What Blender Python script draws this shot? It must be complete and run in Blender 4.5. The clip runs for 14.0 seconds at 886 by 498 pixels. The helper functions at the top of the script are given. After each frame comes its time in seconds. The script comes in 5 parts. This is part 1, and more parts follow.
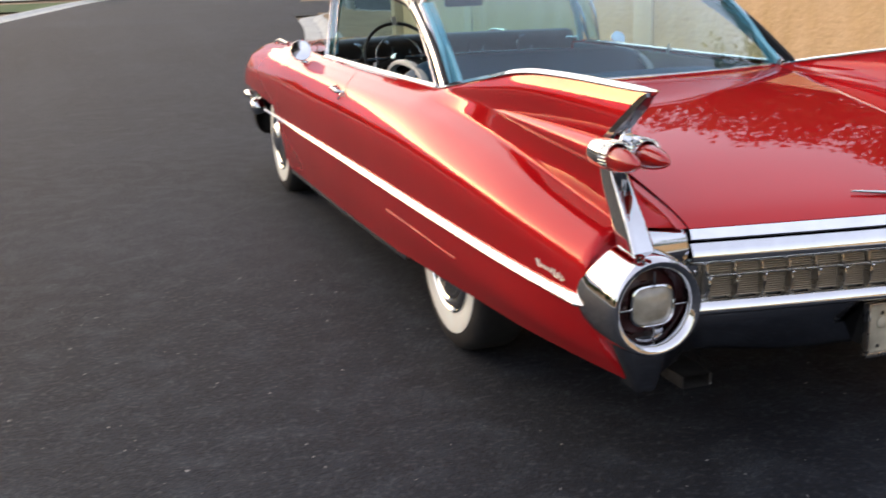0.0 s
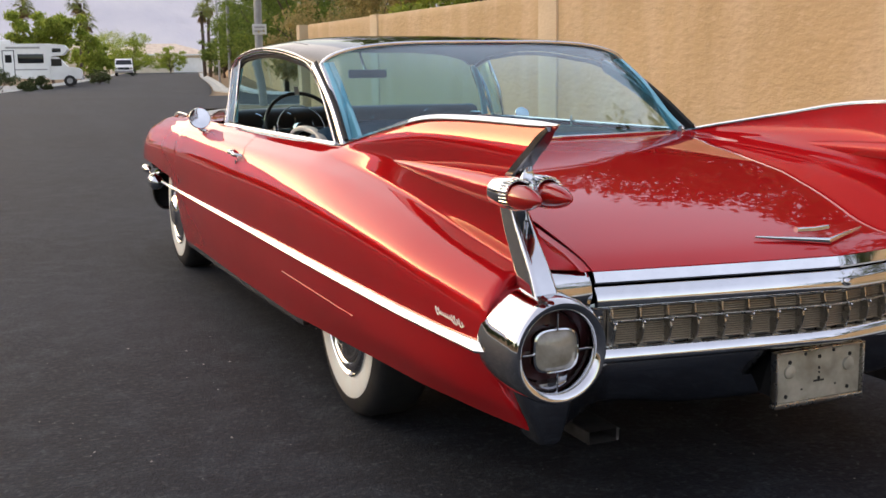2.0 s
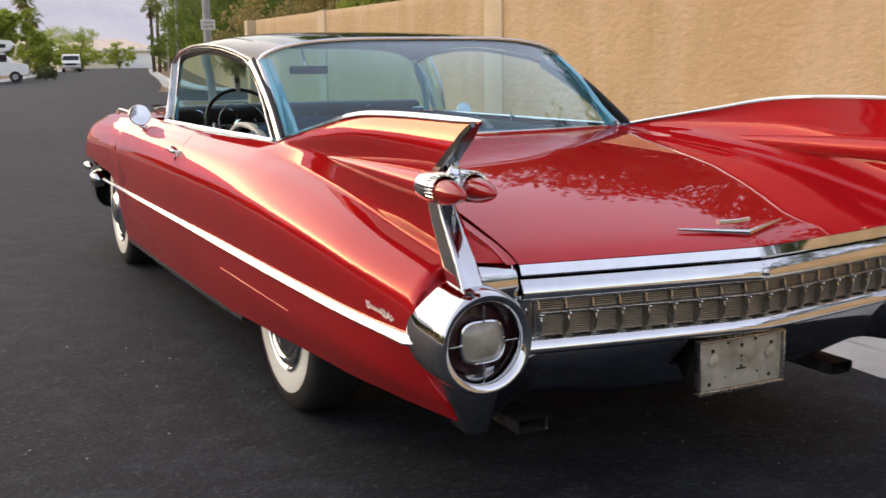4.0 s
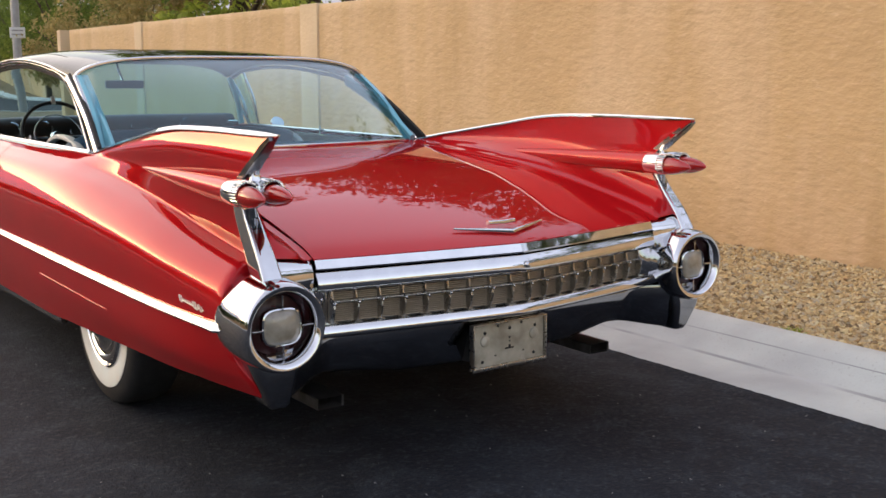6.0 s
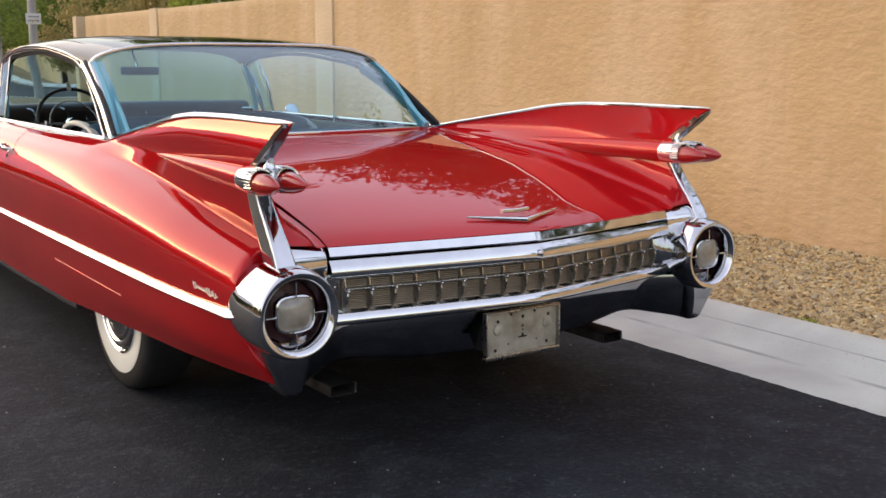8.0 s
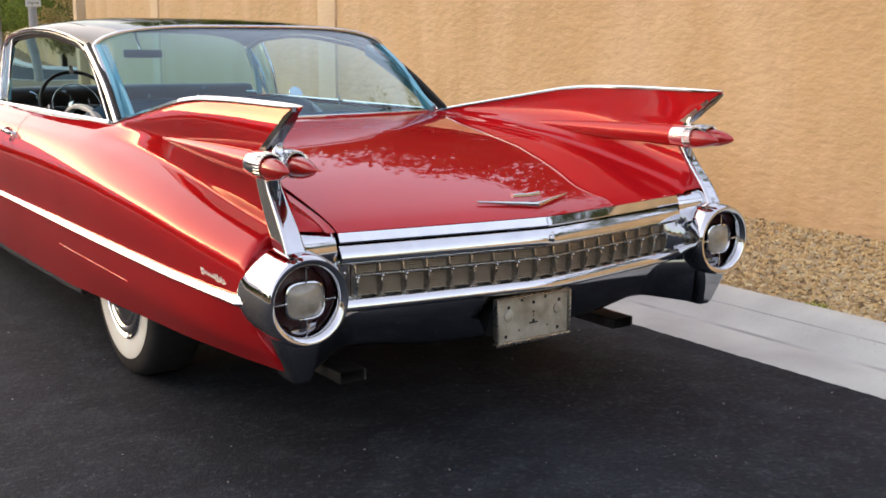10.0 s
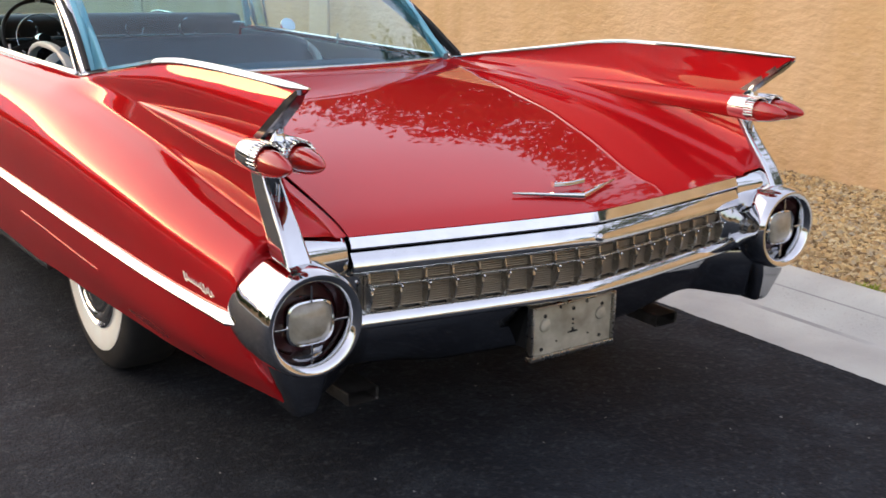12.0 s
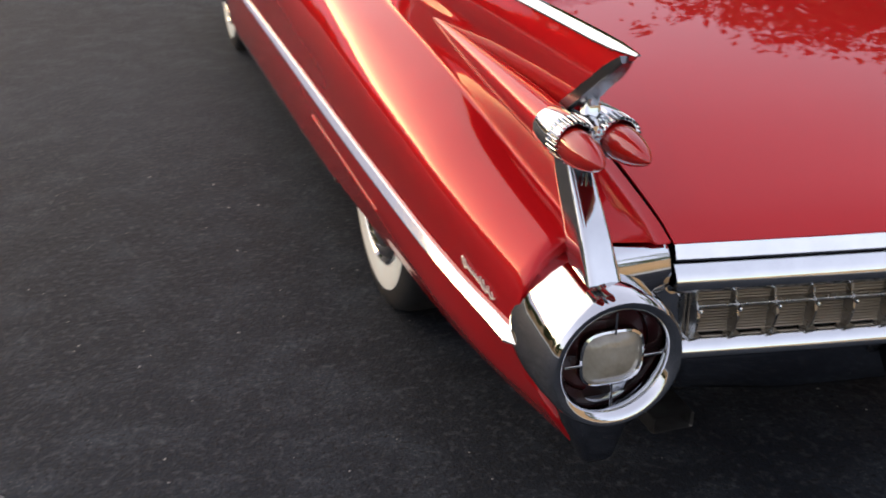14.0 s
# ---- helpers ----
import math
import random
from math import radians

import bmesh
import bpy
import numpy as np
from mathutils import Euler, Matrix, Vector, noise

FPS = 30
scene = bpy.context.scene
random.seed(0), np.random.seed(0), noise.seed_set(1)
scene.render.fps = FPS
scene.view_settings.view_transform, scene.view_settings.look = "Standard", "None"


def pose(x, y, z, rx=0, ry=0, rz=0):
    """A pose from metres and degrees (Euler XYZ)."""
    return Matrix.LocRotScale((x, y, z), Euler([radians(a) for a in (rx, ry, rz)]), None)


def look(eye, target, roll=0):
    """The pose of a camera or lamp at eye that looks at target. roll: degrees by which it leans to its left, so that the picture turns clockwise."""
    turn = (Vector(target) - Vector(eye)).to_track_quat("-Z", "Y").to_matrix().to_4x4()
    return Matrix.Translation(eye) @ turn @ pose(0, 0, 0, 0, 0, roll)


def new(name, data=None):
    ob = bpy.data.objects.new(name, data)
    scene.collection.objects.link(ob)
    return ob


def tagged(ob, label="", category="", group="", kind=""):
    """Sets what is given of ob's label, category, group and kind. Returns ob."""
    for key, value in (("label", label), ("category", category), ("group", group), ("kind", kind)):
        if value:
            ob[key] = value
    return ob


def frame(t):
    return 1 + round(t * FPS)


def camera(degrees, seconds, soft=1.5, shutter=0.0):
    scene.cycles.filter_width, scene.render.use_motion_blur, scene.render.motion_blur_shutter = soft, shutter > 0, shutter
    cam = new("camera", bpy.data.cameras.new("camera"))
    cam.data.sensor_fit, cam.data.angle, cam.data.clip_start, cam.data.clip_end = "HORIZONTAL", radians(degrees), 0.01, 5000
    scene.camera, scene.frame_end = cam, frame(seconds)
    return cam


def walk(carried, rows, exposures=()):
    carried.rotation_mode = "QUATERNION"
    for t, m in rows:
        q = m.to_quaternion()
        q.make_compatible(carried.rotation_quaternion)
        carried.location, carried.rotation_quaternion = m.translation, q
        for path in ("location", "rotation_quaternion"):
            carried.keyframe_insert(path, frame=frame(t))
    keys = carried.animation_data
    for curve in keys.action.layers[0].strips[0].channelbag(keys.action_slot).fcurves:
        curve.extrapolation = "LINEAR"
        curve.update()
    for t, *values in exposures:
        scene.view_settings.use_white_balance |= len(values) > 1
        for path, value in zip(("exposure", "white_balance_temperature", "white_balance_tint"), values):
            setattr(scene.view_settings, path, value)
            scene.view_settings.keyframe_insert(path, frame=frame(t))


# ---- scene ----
# camera: time, eye, target, roll
cam = camera(44.76, 14.0, soft=1.6, shutter=0.4)
PATH = [
    (0, (-2.195, -3.699, 1.422), (-1.574, -1.867, 0.911), -2.01),
    (0.5, (-2.143, -3.641, 1.315), (-1.377, -1.841, 0.899), -1.20),
    (1, (-2.129, -3.616, 1.257), (-1.293, -1.834, 0.903), -1.16),
    (1.5, (-2.120, -3.605, 1.251), (-1.302, -1.814, 0.899), -1.13),
    (2, (-2.125, -3.604, 1.249), (-1.330, -1.800, 0.913), -0.80),
    (4.3, (-2.081, -3.706, 1.254), (-1.174, -1.956, 0.911), -0.87),
    (4.5, (-2.100, -3.745, 1.264), (-1.155, -2.012, 0.938), -0.89),
    (5, (-2.183, -3.873, 1.271), (-1.097, -2.234, 0.903), -0.51),
    (5.5, (-2.230, -3.991, 1.284), (-1.101, -2.377, 0.936), -0.22),
    (6, (-2.223, -4.094, 1.283), (-1.074, -2.489, 0.957), -0.07),
    (6.5, (-2.214, -4.124, 1.290), (-1.089, -2.505, 0.954), -0.46),
    (7, (-2.228, -4.101, 1.283), (-1.102, -2.482, 0.949), -0.61),
    (7.5, (-2.221, -4.099, 1.283), (-1.097, -2.480, 0.942), -0.05),
    (9.8, (-2.223, -4.048, 1.285), (-1.096, -2.436, 0.925), 0.35),
    (10, (-2.224, -4.041, 1.283), (-1.102, -2.429, 0.904), 0.11),
    (10.5, (-2.253, -3.951, 1.345), (-1.109, -2.365, 0.926), -0.69),
    (11, (-2.169, -3.847, 1.408), (-0.925, -2.360, 0.919), -0.58),
    (11.5, (-2.042, -3.730, 1.409), (-0.891, -2.180, 0.890), 0.16),
    (12, (-1.994, -3.498, 1.415), (-0.868, -1.936, 0.874), 1.24),
    (12.3, (-1.987, -3.350, 1.424), (-0.827, -1.821, 0.863), 1.68),
    (12.5, (-1.971, -3.260, 1.427), (-0.824, -1.729, 0.840), 1.25),
    (12.6, (-1.938, -3.243, 1.430), (-0.841, -1.679, 0.838), 0.49),
    (12.8, (-1.890, -3.158, 1.466), (-0.931, -1.530, 0.810), -0.7),
    (13, (-1.842, -3.072, 1.508), (-1.037, -1.385, 0.795), -1.81),
    (13.3, (-1.828, -2.945, 1.512), (-1.034, -1.284, 0.733), -1.10),
    (13.5, (-1.810, -2.881, 1.520), (-1.027, -1.247, 0.675), -0.93),
    (13.6, (-1.802, -2.870, 1.510), (-1.010, -1.228, 0.688), -0.80),
    (13.8, (-1.707, -2.859, 1.505), (-1.040, -1.158, 0.692), -1.0),
    (14, (-1.658, -2.885, 1.533), (-1.095, -1.155, 0.702), 0.21),
]
EXPOSURES = [(0, 2.08), (1, 2.05), (1.6, 1.86), (2.2, 1.80), (4.5, 1.84), (7.5, 1.88), (10, 2.02), (11, 2.14), (12, 2.08), (13, 1.95), (14, 1.89)]
walk(cam, [(t, look(eye, target, roll)) for t, eye, target, roll in PATH], EXPOSURES)

# ---- daylight: low sun behind thin cloud, glow from ahead and left of the car ----
world = bpy.data.worlds.new("evening_sky")
scene.world = world
world.use_nodes = True
wn, wl = world.node_tree.nodes, world.node_tree.links
sky = wn.new("ShaderNodeTexSky")
sky.sky_type = "NISHITA"
sky.sun_disc = False
SUN_EL, SUN_AZ = radians(6), radians(-32)      # azimuth from +y towards +x
sky.sun_elevation, sky.sun_rotation = SUN_EL, SUN_AZ
sky.dust_density, sky.air_density = 2.5, 1.0
back = wn["Background"]
back.inputs["Strength"].default_value = 0.160
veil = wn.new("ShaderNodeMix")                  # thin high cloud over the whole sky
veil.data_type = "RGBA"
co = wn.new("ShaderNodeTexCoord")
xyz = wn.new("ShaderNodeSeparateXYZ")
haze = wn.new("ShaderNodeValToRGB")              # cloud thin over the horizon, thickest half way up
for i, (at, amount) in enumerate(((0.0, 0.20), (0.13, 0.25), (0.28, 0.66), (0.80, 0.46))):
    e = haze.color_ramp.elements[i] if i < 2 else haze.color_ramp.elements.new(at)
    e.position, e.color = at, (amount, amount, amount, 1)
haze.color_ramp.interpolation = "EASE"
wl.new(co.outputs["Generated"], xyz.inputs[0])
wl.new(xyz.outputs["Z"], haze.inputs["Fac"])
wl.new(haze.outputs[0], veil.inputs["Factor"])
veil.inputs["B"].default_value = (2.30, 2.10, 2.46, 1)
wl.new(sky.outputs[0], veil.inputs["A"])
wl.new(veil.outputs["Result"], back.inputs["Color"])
sun = new("sun", bpy.data.lights.new("sun", "SUN"))
sun.data.energy, sun.data.angle, sun.data.color = 0.36, radians(90), (1.0, 0.80, 0.56)
sun_way = Vector((math.sin(SUN_AZ) * math.cos(radians(20)), math.cos(SUN_AZ) * math.cos(radians(20)), math.sin(radians(20))))
sun.matrix_basis = look(sun_way * 50, (0, 0, 0))

# ---- materials ----
def mat(name, color, rough=0.5, metal=0.0, **more):
    m = bpy.data.materials.new(name)
    m.use_nodes = True
    b = m.node_tree.nodes["Principled BSDF"]
    b.inputs["Base Color"].default_value = (*color, 1)
    b.inputs["Roughness"].default_value = rough
    b.inputs["Metallic"].default_value = metal
    for k, v in more.items():
        b.inputs[k.replace("_", " ")].default_value = v
    return m


def vary(m, color2, scale=8.0, bump=0.0, bump_scale=60.0, detail=6.0, lo=0.35, hi=0.7, rough=None, space="Object", fine=None):
    """Adds mottling between the base colour and color2, fine grain, and relief to a material."""
    nt = m.node_tree
    n, l = nt.nodes, nt.links
    b = n["Principled BSDF"]
    base = tuple(b.inputs["Base Color"].default_value)
    co = n.new("ShaderNodeTexCoord")
    src = n.new("ShaderNodeNewGeometry").outputs["Position"] if space == "World" else co.outputs[space]
    t = n.new("ShaderNodeTexNoise")
    t.inputs["Scale"].default_value, t.inputs["Detail"].default_value = scale, detail
    l.new(src, t.inputs["Vector"])
    r = n.new("ShaderNodeMapRange")
    r.inputs["From Min"].default_value, r.inputs["From Max"].default_value = lo, hi
    l.new(t.outputs["Fac"], r.inputs["Value"])
    mx = n.new("ShaderNodeMix")
    mx.data_type = "RGBA"
    mx.inputs["A"].default_value, mx.inputs["B"].default_value = base, (*color2, 1)
    l.new(r.outputs[0], mx.inputs["Factor"])
    out = mx.outputs["Result"]
    t2 = n.new("ShaderNodeTexNoise")
    t2.inputs["Scale"].default_value, t2.inputs["Detail"].default_value = bump_scale, 4
    l.new(src, t2.inputs["Vector"])
    if fine:
        r2 = n.new("ShaderNodeMapRange")
        r2.inputs["From Min"].default_value, r2.inputs["From Max"].default_value = fine[1], fine[2]
        l.new(t2.outputs["Fac"], r2.inputs["Value"])
        m2 = n.new("ShaderNodeMix")
        m2.data_type = "RGBA"
        m2.inputs["B"].default_value = (*fine[0], 1)
        l.new(out, m2.inputs["A"])
        l.new(r2.outputs[0], m2.inputs["Factor"])
        out = m2.outputs["Result"]
    l.new(out, b.inputs["Base Color"])
    if bump:
        bp = n.new("ShaderNodeBump")
        bp.inputs["Strength"].default_value, bp.inputs["Distance"].default_value = 1.0, bump
        l.new(t2.outputs["Fac"], bp.inputs["Height"])
        l.new(bp.outputs[0], b.inputs["Normal"])
    if rough:
        rr = n.new("ShaderNodeMapRange")
        rr.inputs["To Min"].default_value, rr.inputs["To Max"].default_value = rough
        l.new(t.outputs["Fac"], rr.inputs["Value"])
        l.new(rr.outputs[0], b.inputs["Roughness"])
    return m


RED = mat("red_lacquer", (0.50, 0.010, 0.014), 0.5, 0.22, Specular_Tint=(0.95, 0.32, 0.18, 1), Specular_IOR_Level=0.0, Coat_Weight=0.92, Coat_Roughness=0.02, Coat_IOR=1.45)
vary(RED, (0.46, 0.009, 0.013), 2.0, rough=(0.30, 0.36))
BLACK_PAINT = mat("black_lacquer", (0.010, 0.010, 0.011), 0.4, 0, Specular_IOR_Level=0.0, Coat_Weight=0.85, Coat_Roughness=0.02, Coat_IOR=1.35)
CHROME = mat("chrome", (0.72, 0.73, 0.745), 0.05, 1.0)
vary(CHROME, (0.65, 0.66, 0.68), 14, rough=(0.02, 0.08))
# chrome toned down: the bumper's reflection of dark, shaded road is in the colour
DARKCHROME = mat("shade_darkened_chrome", (0.38, 0.385, 0.40), 0.08, 1.0)
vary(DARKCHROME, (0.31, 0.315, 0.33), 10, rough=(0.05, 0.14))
DULL = mat("worn_chrome", (0.52, 0.52, 0.50), 0.22, 1.0)
vary(DULL, (0.33, 0.31, 0.28), 30, rough=(0.15, 0.4))
ALLOY = mat("grille_backing", (0.42, 0.35, 0.27), 0.38, 0.65)
vary(ALLOY, (0.36, 0.295, 0.22), 18, rough=(0.35, 0.6))
RUBBER = mat("tyre_rubber", (0.010, 0.010, 0.0105), 0.7)
vary(RUBBER, (0.020, 0.019, 0.018), 20, bump=0.0008, bump_scale=150)
# chrome fin edge with its dark reflection painted in as base colour
FINBAND = mat("fin_band_dark_reflection", (0.20, 0.20, 0.21), 0.20, 1.0)
SOOT = mat("sooty_steel", (0.13, 0.125, 0.12), 0.38, 0.8)
vary(SOOT, (0.05, 0.045, 0.04), 14, bump=0.0006, bump_scale=80)
SCRIPT = mat("pale_gilt", (0.86, 0.80, 0.68), 0.35, 0.5)
WHITEWALL = mat("whitewall", (0.84, 0.86, 0.77), 0.6)
vary(WHITEWALL, (0.83, 0.80, 0.70), 12, bump=0.0003, bump_scale=200)
REDLENS = mat("red_lens", (0.42, 0.012, 0.008), 0.08, 0, Coat_Weight=1.0, Subsurface_Weight=0.25)
CLEARLENS = mat("clear_lens", (0.36, 0.33, 0.27), 0.18, 0.0, Coat_Weight=1.0)
vary(CLEARLENS, (0.22, 0.19, 0.14), 22, bump=0.0012, bump_scale=120)
DARK = mat("dark_recess", (0.012, 0.012, 0.012), 0.8)
MAROON = mat("maroon_reflector", (0.040, 0.002, 0.003), 0.35, 0.0, Coat_Weight=0.1)
GLASS = mat("window_glass", (0.53, 0.82, 0.92), 0.0, 0, Transmission_Weight=1.0, IOR=1.58)
TEAL = mat("teal_trim", (0.20, 0.52, 0.62), 0.30)
vary(TEAL, (0.17, 0.45, 0.55), 9)
SEAT = mat("dark_blue_seat", (0.026, 0.070, 0.115), 0.42)
vary(SEAT, (0.038, 0.090, 0.14), 6, bump=0.001, bump_scale=80)
SEATWHITE = mat("ivory_vinyl", (0.78, 0.76, 0.70), 0.40)
vary(SEATWHITE, (0.70, 0.68, 0.61), 10, bump=0.0006, bump_scale=90)
DASH = mat("black_dash", (0.022, 0.021, 0.020), 0.35)
vary(DASH, (0.032, 0.029, 0.026), 7, bump=0.0005, bump_scale=90)
PLATE = mat("plate_backing", (0.50, 0.47, 0.38), 0.5, 0.2)
vary(PLATE, (0.26, 0.23, 0.17), 16, bump=0.0006, bump_scale=70)
# lining darkened to stand in for tree reflections along the top of the rear glass
HEADLINER = mat("headliner", (0.075, 0.10, 0.11), 0.8)



def layered(m, layers, bump=(), rough=None):
    """World-space colour layers (colour, scale, stretch, detail, from, to, weight) over the base colour; bump (scale, stretch, depth) pairs."""
    n, l = m.node_tree.nodes, m.node_tree.links
    b = n["Principled BSDF"]
    pos = n.new("ShaderNodeNewGeometry").outputs["Position"]

    def cloud(scale, stretch, detail, seed):
        mp = n.new("ShaderNodeMapping")
        mp.inputs["Scale"].default_value = stretch
        mp.inputs["Location"].default_value = (seed * 3.7, seed * 1.9, seed * 5.3)
        l.new(pos, mp.inputs["Vector"])
        t = n.new("ShaderNodeTexNoise")
        t.inputs["Scale"].default_value, t.inputs["Detail"].default_value = scale, detail
        l.new(mp.outputs[0], t.inputs["Vector"])
        return t.outputs["Fac"]

    out, masks = None, []
    for k, (color, scale, stretch, detail, lo, hi, weight, under) in enumerate(layers):
        r = n.new("ShaderNodeMapRange")
        r.inputs["From Min"].default_value, r.inputs["From Max"].default_value = lo, hi
        r.inputs["To Max"].default_value = weight
        l.new(cloud(scale, stretch, detail, k + 1), r.inputs["Value"])
        f = r.outputs[0]
        if under is not None:      # shows only where an earlier layer shows
            mu = n.new("ShaderNodeMath")
            mu.operation = "MULTIPLY"
            l.new(f, mu.inputs[0])
            l.new(masks[under], mu.inputs[1])
            f = mu.outputs[0]
        masks.append(f)
        mx = n.new("ShaderNodeMix")
        mx.data_type = "RGBA"
        mx.inputs["B"].default_value = (*color, 1)
        if out is None:
            mx.inputs["A"].default_value = tuple(b.inputs["Base Color"].default_value)
        else:
            l.new(out, mx.inputs["A"])
        l.new(f, mx.inputs["Factor"])
        out = mx.outputs["Result"]
    l.new(out, b.inputs["Base Color"])
    normal = None
    for k, (scale, stretch, depth) in enumerate(bump):
        bp = n.new("ShaderNodeBump")
        bp.inputs["Distance"].default_value = depth
        l.new(cloud(scale, stretch, 4, 20 + k), bp.inputs["Height"])
        if normal:
            l.new(normal, bp.inputs["Normal"])
        normal = bp.outputs[0]
    if normal:
        l.new(normal, b.inputs["Normal"])
    return m


ONE = (1, 1, 1)
ASPHALT = mat("asphalt", (0.0070, 0.0098, 0.0155), 0.78, Specular_IOR_Level=0.27)
layered(ASPHALT, [((0.0140, 0.0203, 0.0292), 0.28, ONE, 5, 0.40, 0.68, 1.0, None),
                  ((0.0220, 0.0290, 0.0380), 0.9, (1.6, 0.10, 1), 3, 0.48, 0.70, 0.55, None),
                  ((0.0262, 0.0342, 0.0442), 7.0, ONE, 9, 0.46, 0.76, 0.80, None),
                  ((0.072, 0.079, 0.087), 44.0, ONE, 5, 0.53, 0.74, 0.6, None),
                  ((0.26, 0.26, 0.255), 150.0, ONE, 2, 0.62, 0.73, 0.8, 2),
                  ((0.005, 0.005, 0.006), 75.0, ONE, 4, 0.52, 0.68, 0.9, None)],
        bump=((110, ONE, 0.0045), (30, ONE, 0.005)))
GRIT = mat("grey_grit", (0.24, 0.235, 0.225), 0.9)
CONCRETE = mat("kerb_concrete", (0.58, 0.60, 0.550), 0.85)
vary(CONCRETE, (0.44, 0.445, 0.42), 2.6, bump=0.002, bump_scale=90, space="World", fine=((0.36, 0.34, 0.31), 0.62, 0.80))
STAIN = mat("stained_concrete", (0.33, 0.335, 0.32), 0.9)
vary(STAIN, (0.50, 0.51, 0.485), 2.5, bump=0.002, bump_scale=90, space="World", lo=0.40, hi=0.62)
STUCCO = mat("tan_stucco", (0.67, 0.468, 0.252), 0.92)
layered(STUCCO, [((0.585, 0.405, 0.21), 0.8, ONE, 6, 0.38, 0.68, 1.0, None),
                 ((0.73, 0.535, 0.33), 1.7, (1, 1.5, 0.30), 7, 0.45, 0.68, 0.75, None),
                 ((0.50, 0.34, 0.18), 3.0, (1, 1.4, 0.26), 7, 0.54, 0.78, 0.50, None),
                 ((0.50, 0.34, 0.185), 13.0, (1, 0.42, 2.0), 8, 0.55, 0.80, 0.60, None),
                 ((0.77, 0.585, 0.37), 22.0, (1, 0.5, 1.8), 6, 0.56, 0.78, 0.50, None)],
        bump=((6, (1, 0.8, 1.2), 0.0150), (17, (1, 0.7, 1.4), 0.0085), (42, (1, 0.8, 1.2), 0.0035)))
PILASTER = mat("pale_stucco", (0.72, 0.56, 0.36), 0.92)
vary(PILASTER, (0.66, 0.50, 0.31), 2.0, bump=0.008, bump_scale=26, space="World")
DIRT = mat("desert_soil", (0.30, 0.215, 0.12), 0.95)
vary(DIRT, (0.21, 0.145, 0.08), 1.5, bump=0.01, bump_scale=40, space="World")
STONE = mat("landscape_gravel", (0.42, 0.29, 0.18), 0.9)


def island_vary(m, colors):
    n, l = m.node_tree.nodes, m.node_tree.links
    g = n.new("ShaderNodeNewGeometry")
    r = n.new("ShaderNodeValToRGB")
    el = r.color_ramp.elements
    for i, c in enumerate(colors):
        e = el[i] if i < 2 else el.new(1.0)
        e.position = i / (len(colors) - 1)
        e.color = (*c, 1)
    l.new(g.outputs["Random Per Island"], r.inputs["Fac"])
    l.new(r.outputs["Color"], m.node_tree.nodes["Principled BSDF"].inputs["Base Color"])
    return m


island_vary(STONE, [(0.583, 0.422, 0.196), (0.395, 0.268, 0.124), (0.677, 0.556, 0.299), (0.508, 0.35, 0.154), (0.15, 0.103, 0.0566), (0.62, 0.453, 0.206), (0.395, 0.35, 0.258), (0.639, 0.453, 0.196), (0.226, 0.149, 0.0721), (0.714, 0.618, 0.381)])


def translucent(m):
    """Leaves let part of the light through."""
    n, l = m.node_tree.nodes, m.node_tree.links
    b = n["Principled BSDF"]
    t = n.new("ShaderNodeBsdfTranslucent")
    l.new(b.inputs["Base Color"].links[0].from_socket, t.inputs["Color"])
    x = n.new("ShaderNodeMixShader")
    x.inputs[0].default_value = 0.55
    l.new(b.outputs[0], x.inputs[1])
    l.new(t.outputs[0], x.inputs[2])
    l.new(x.outputs[0], n["Material Output"].inputs["Surface"])
    return m


LEAF = mat("tree_leaves", (0.07, 0.11, 0.025), 0.6)
island_vary(LEAF, [(0.25, 0.32, 0.05), (0.35, 0.43, 0.06), (0.46, 0.51, 0.09), (0.15, 0.22, 0.035)])
translucent(LEAF)
GREENLEAF = mat("wall_tree_leaves", (0.12, 0.18, 0.035), 0.6)
island_vary(GREENLEAF, [(0.12, 0.18, 0.03), (0.17, 0.24, 0.04), (0.23, 0.29, 0.06), (0.08, 0.12, 0.02)])
translucent(GREENLEAF)
DESERTLEAF = mat("desert_tree_leaves", (0.08, 0.11, 0.04), 0.6)
island_vary(DESERTLEAF, [(0.06, 0.085, 0.03), (0.09, 0.12, 0.04), (0.12, 0.14, 0.05), (0.05, 0.07, 0.028)])
translucent(DESERTLEAF)
PALM = mat("palm_leaves", (0.10, 0.13, 0.03), 0.6)
island_vary(PALM, [(0.26, 0.30, 0.08), (0.36, 0.38, 0.12), (0.18, 0.23, 0.07)])
translucent(PALM)
DRYLEAF = mat("dry_fronds", (0.26, 0.17, 0.08), 0.8)
island_vary(DRYLEAF, [(0.28, 0.18, 0.09), (0.20, 0.13, 0.06), (0.34, 0.22, 0.11)])
translucent(DRYLEAF)
STRAW = mat("straw_foliage", (0.40, 0.32, 0.13), 0.8)
island_vary(STRAW, [(0.42, 0.33, 0.13), (0.30, 0.25, 0.09), (0.50, 0.40, 0.18), (0.24, 0.24, 0.08)])
translucent(STRAW)
BARK = mat("bark", (0.12, 0.085, 0.06), 0.9)
vary(BARK, (0.07, 0.05, 0.035), 8, bump=0.01, bump_scale=30)
WHITE = mat("white_bodywork", (0.90, 0.90, 0.88), 0.35)
vary(WHITE, (0.84, 0.84, 0.81), 2)
TINT = mat("dark_tinted_glass", (0.015, 0.017, 0.02), 0.08)
GREY = mat("grey_metal", (0.42, 0.42, 0.41), 0.5, 0.4)
vary(GREY, (0.34, 0.33, 0.32), 6)
HOUSE = mat("house_stucco", (0.86, 0.77, 0.60), 0.9)
vary(HOUSE, (0.74, 0.64, 0.48), 0.6)
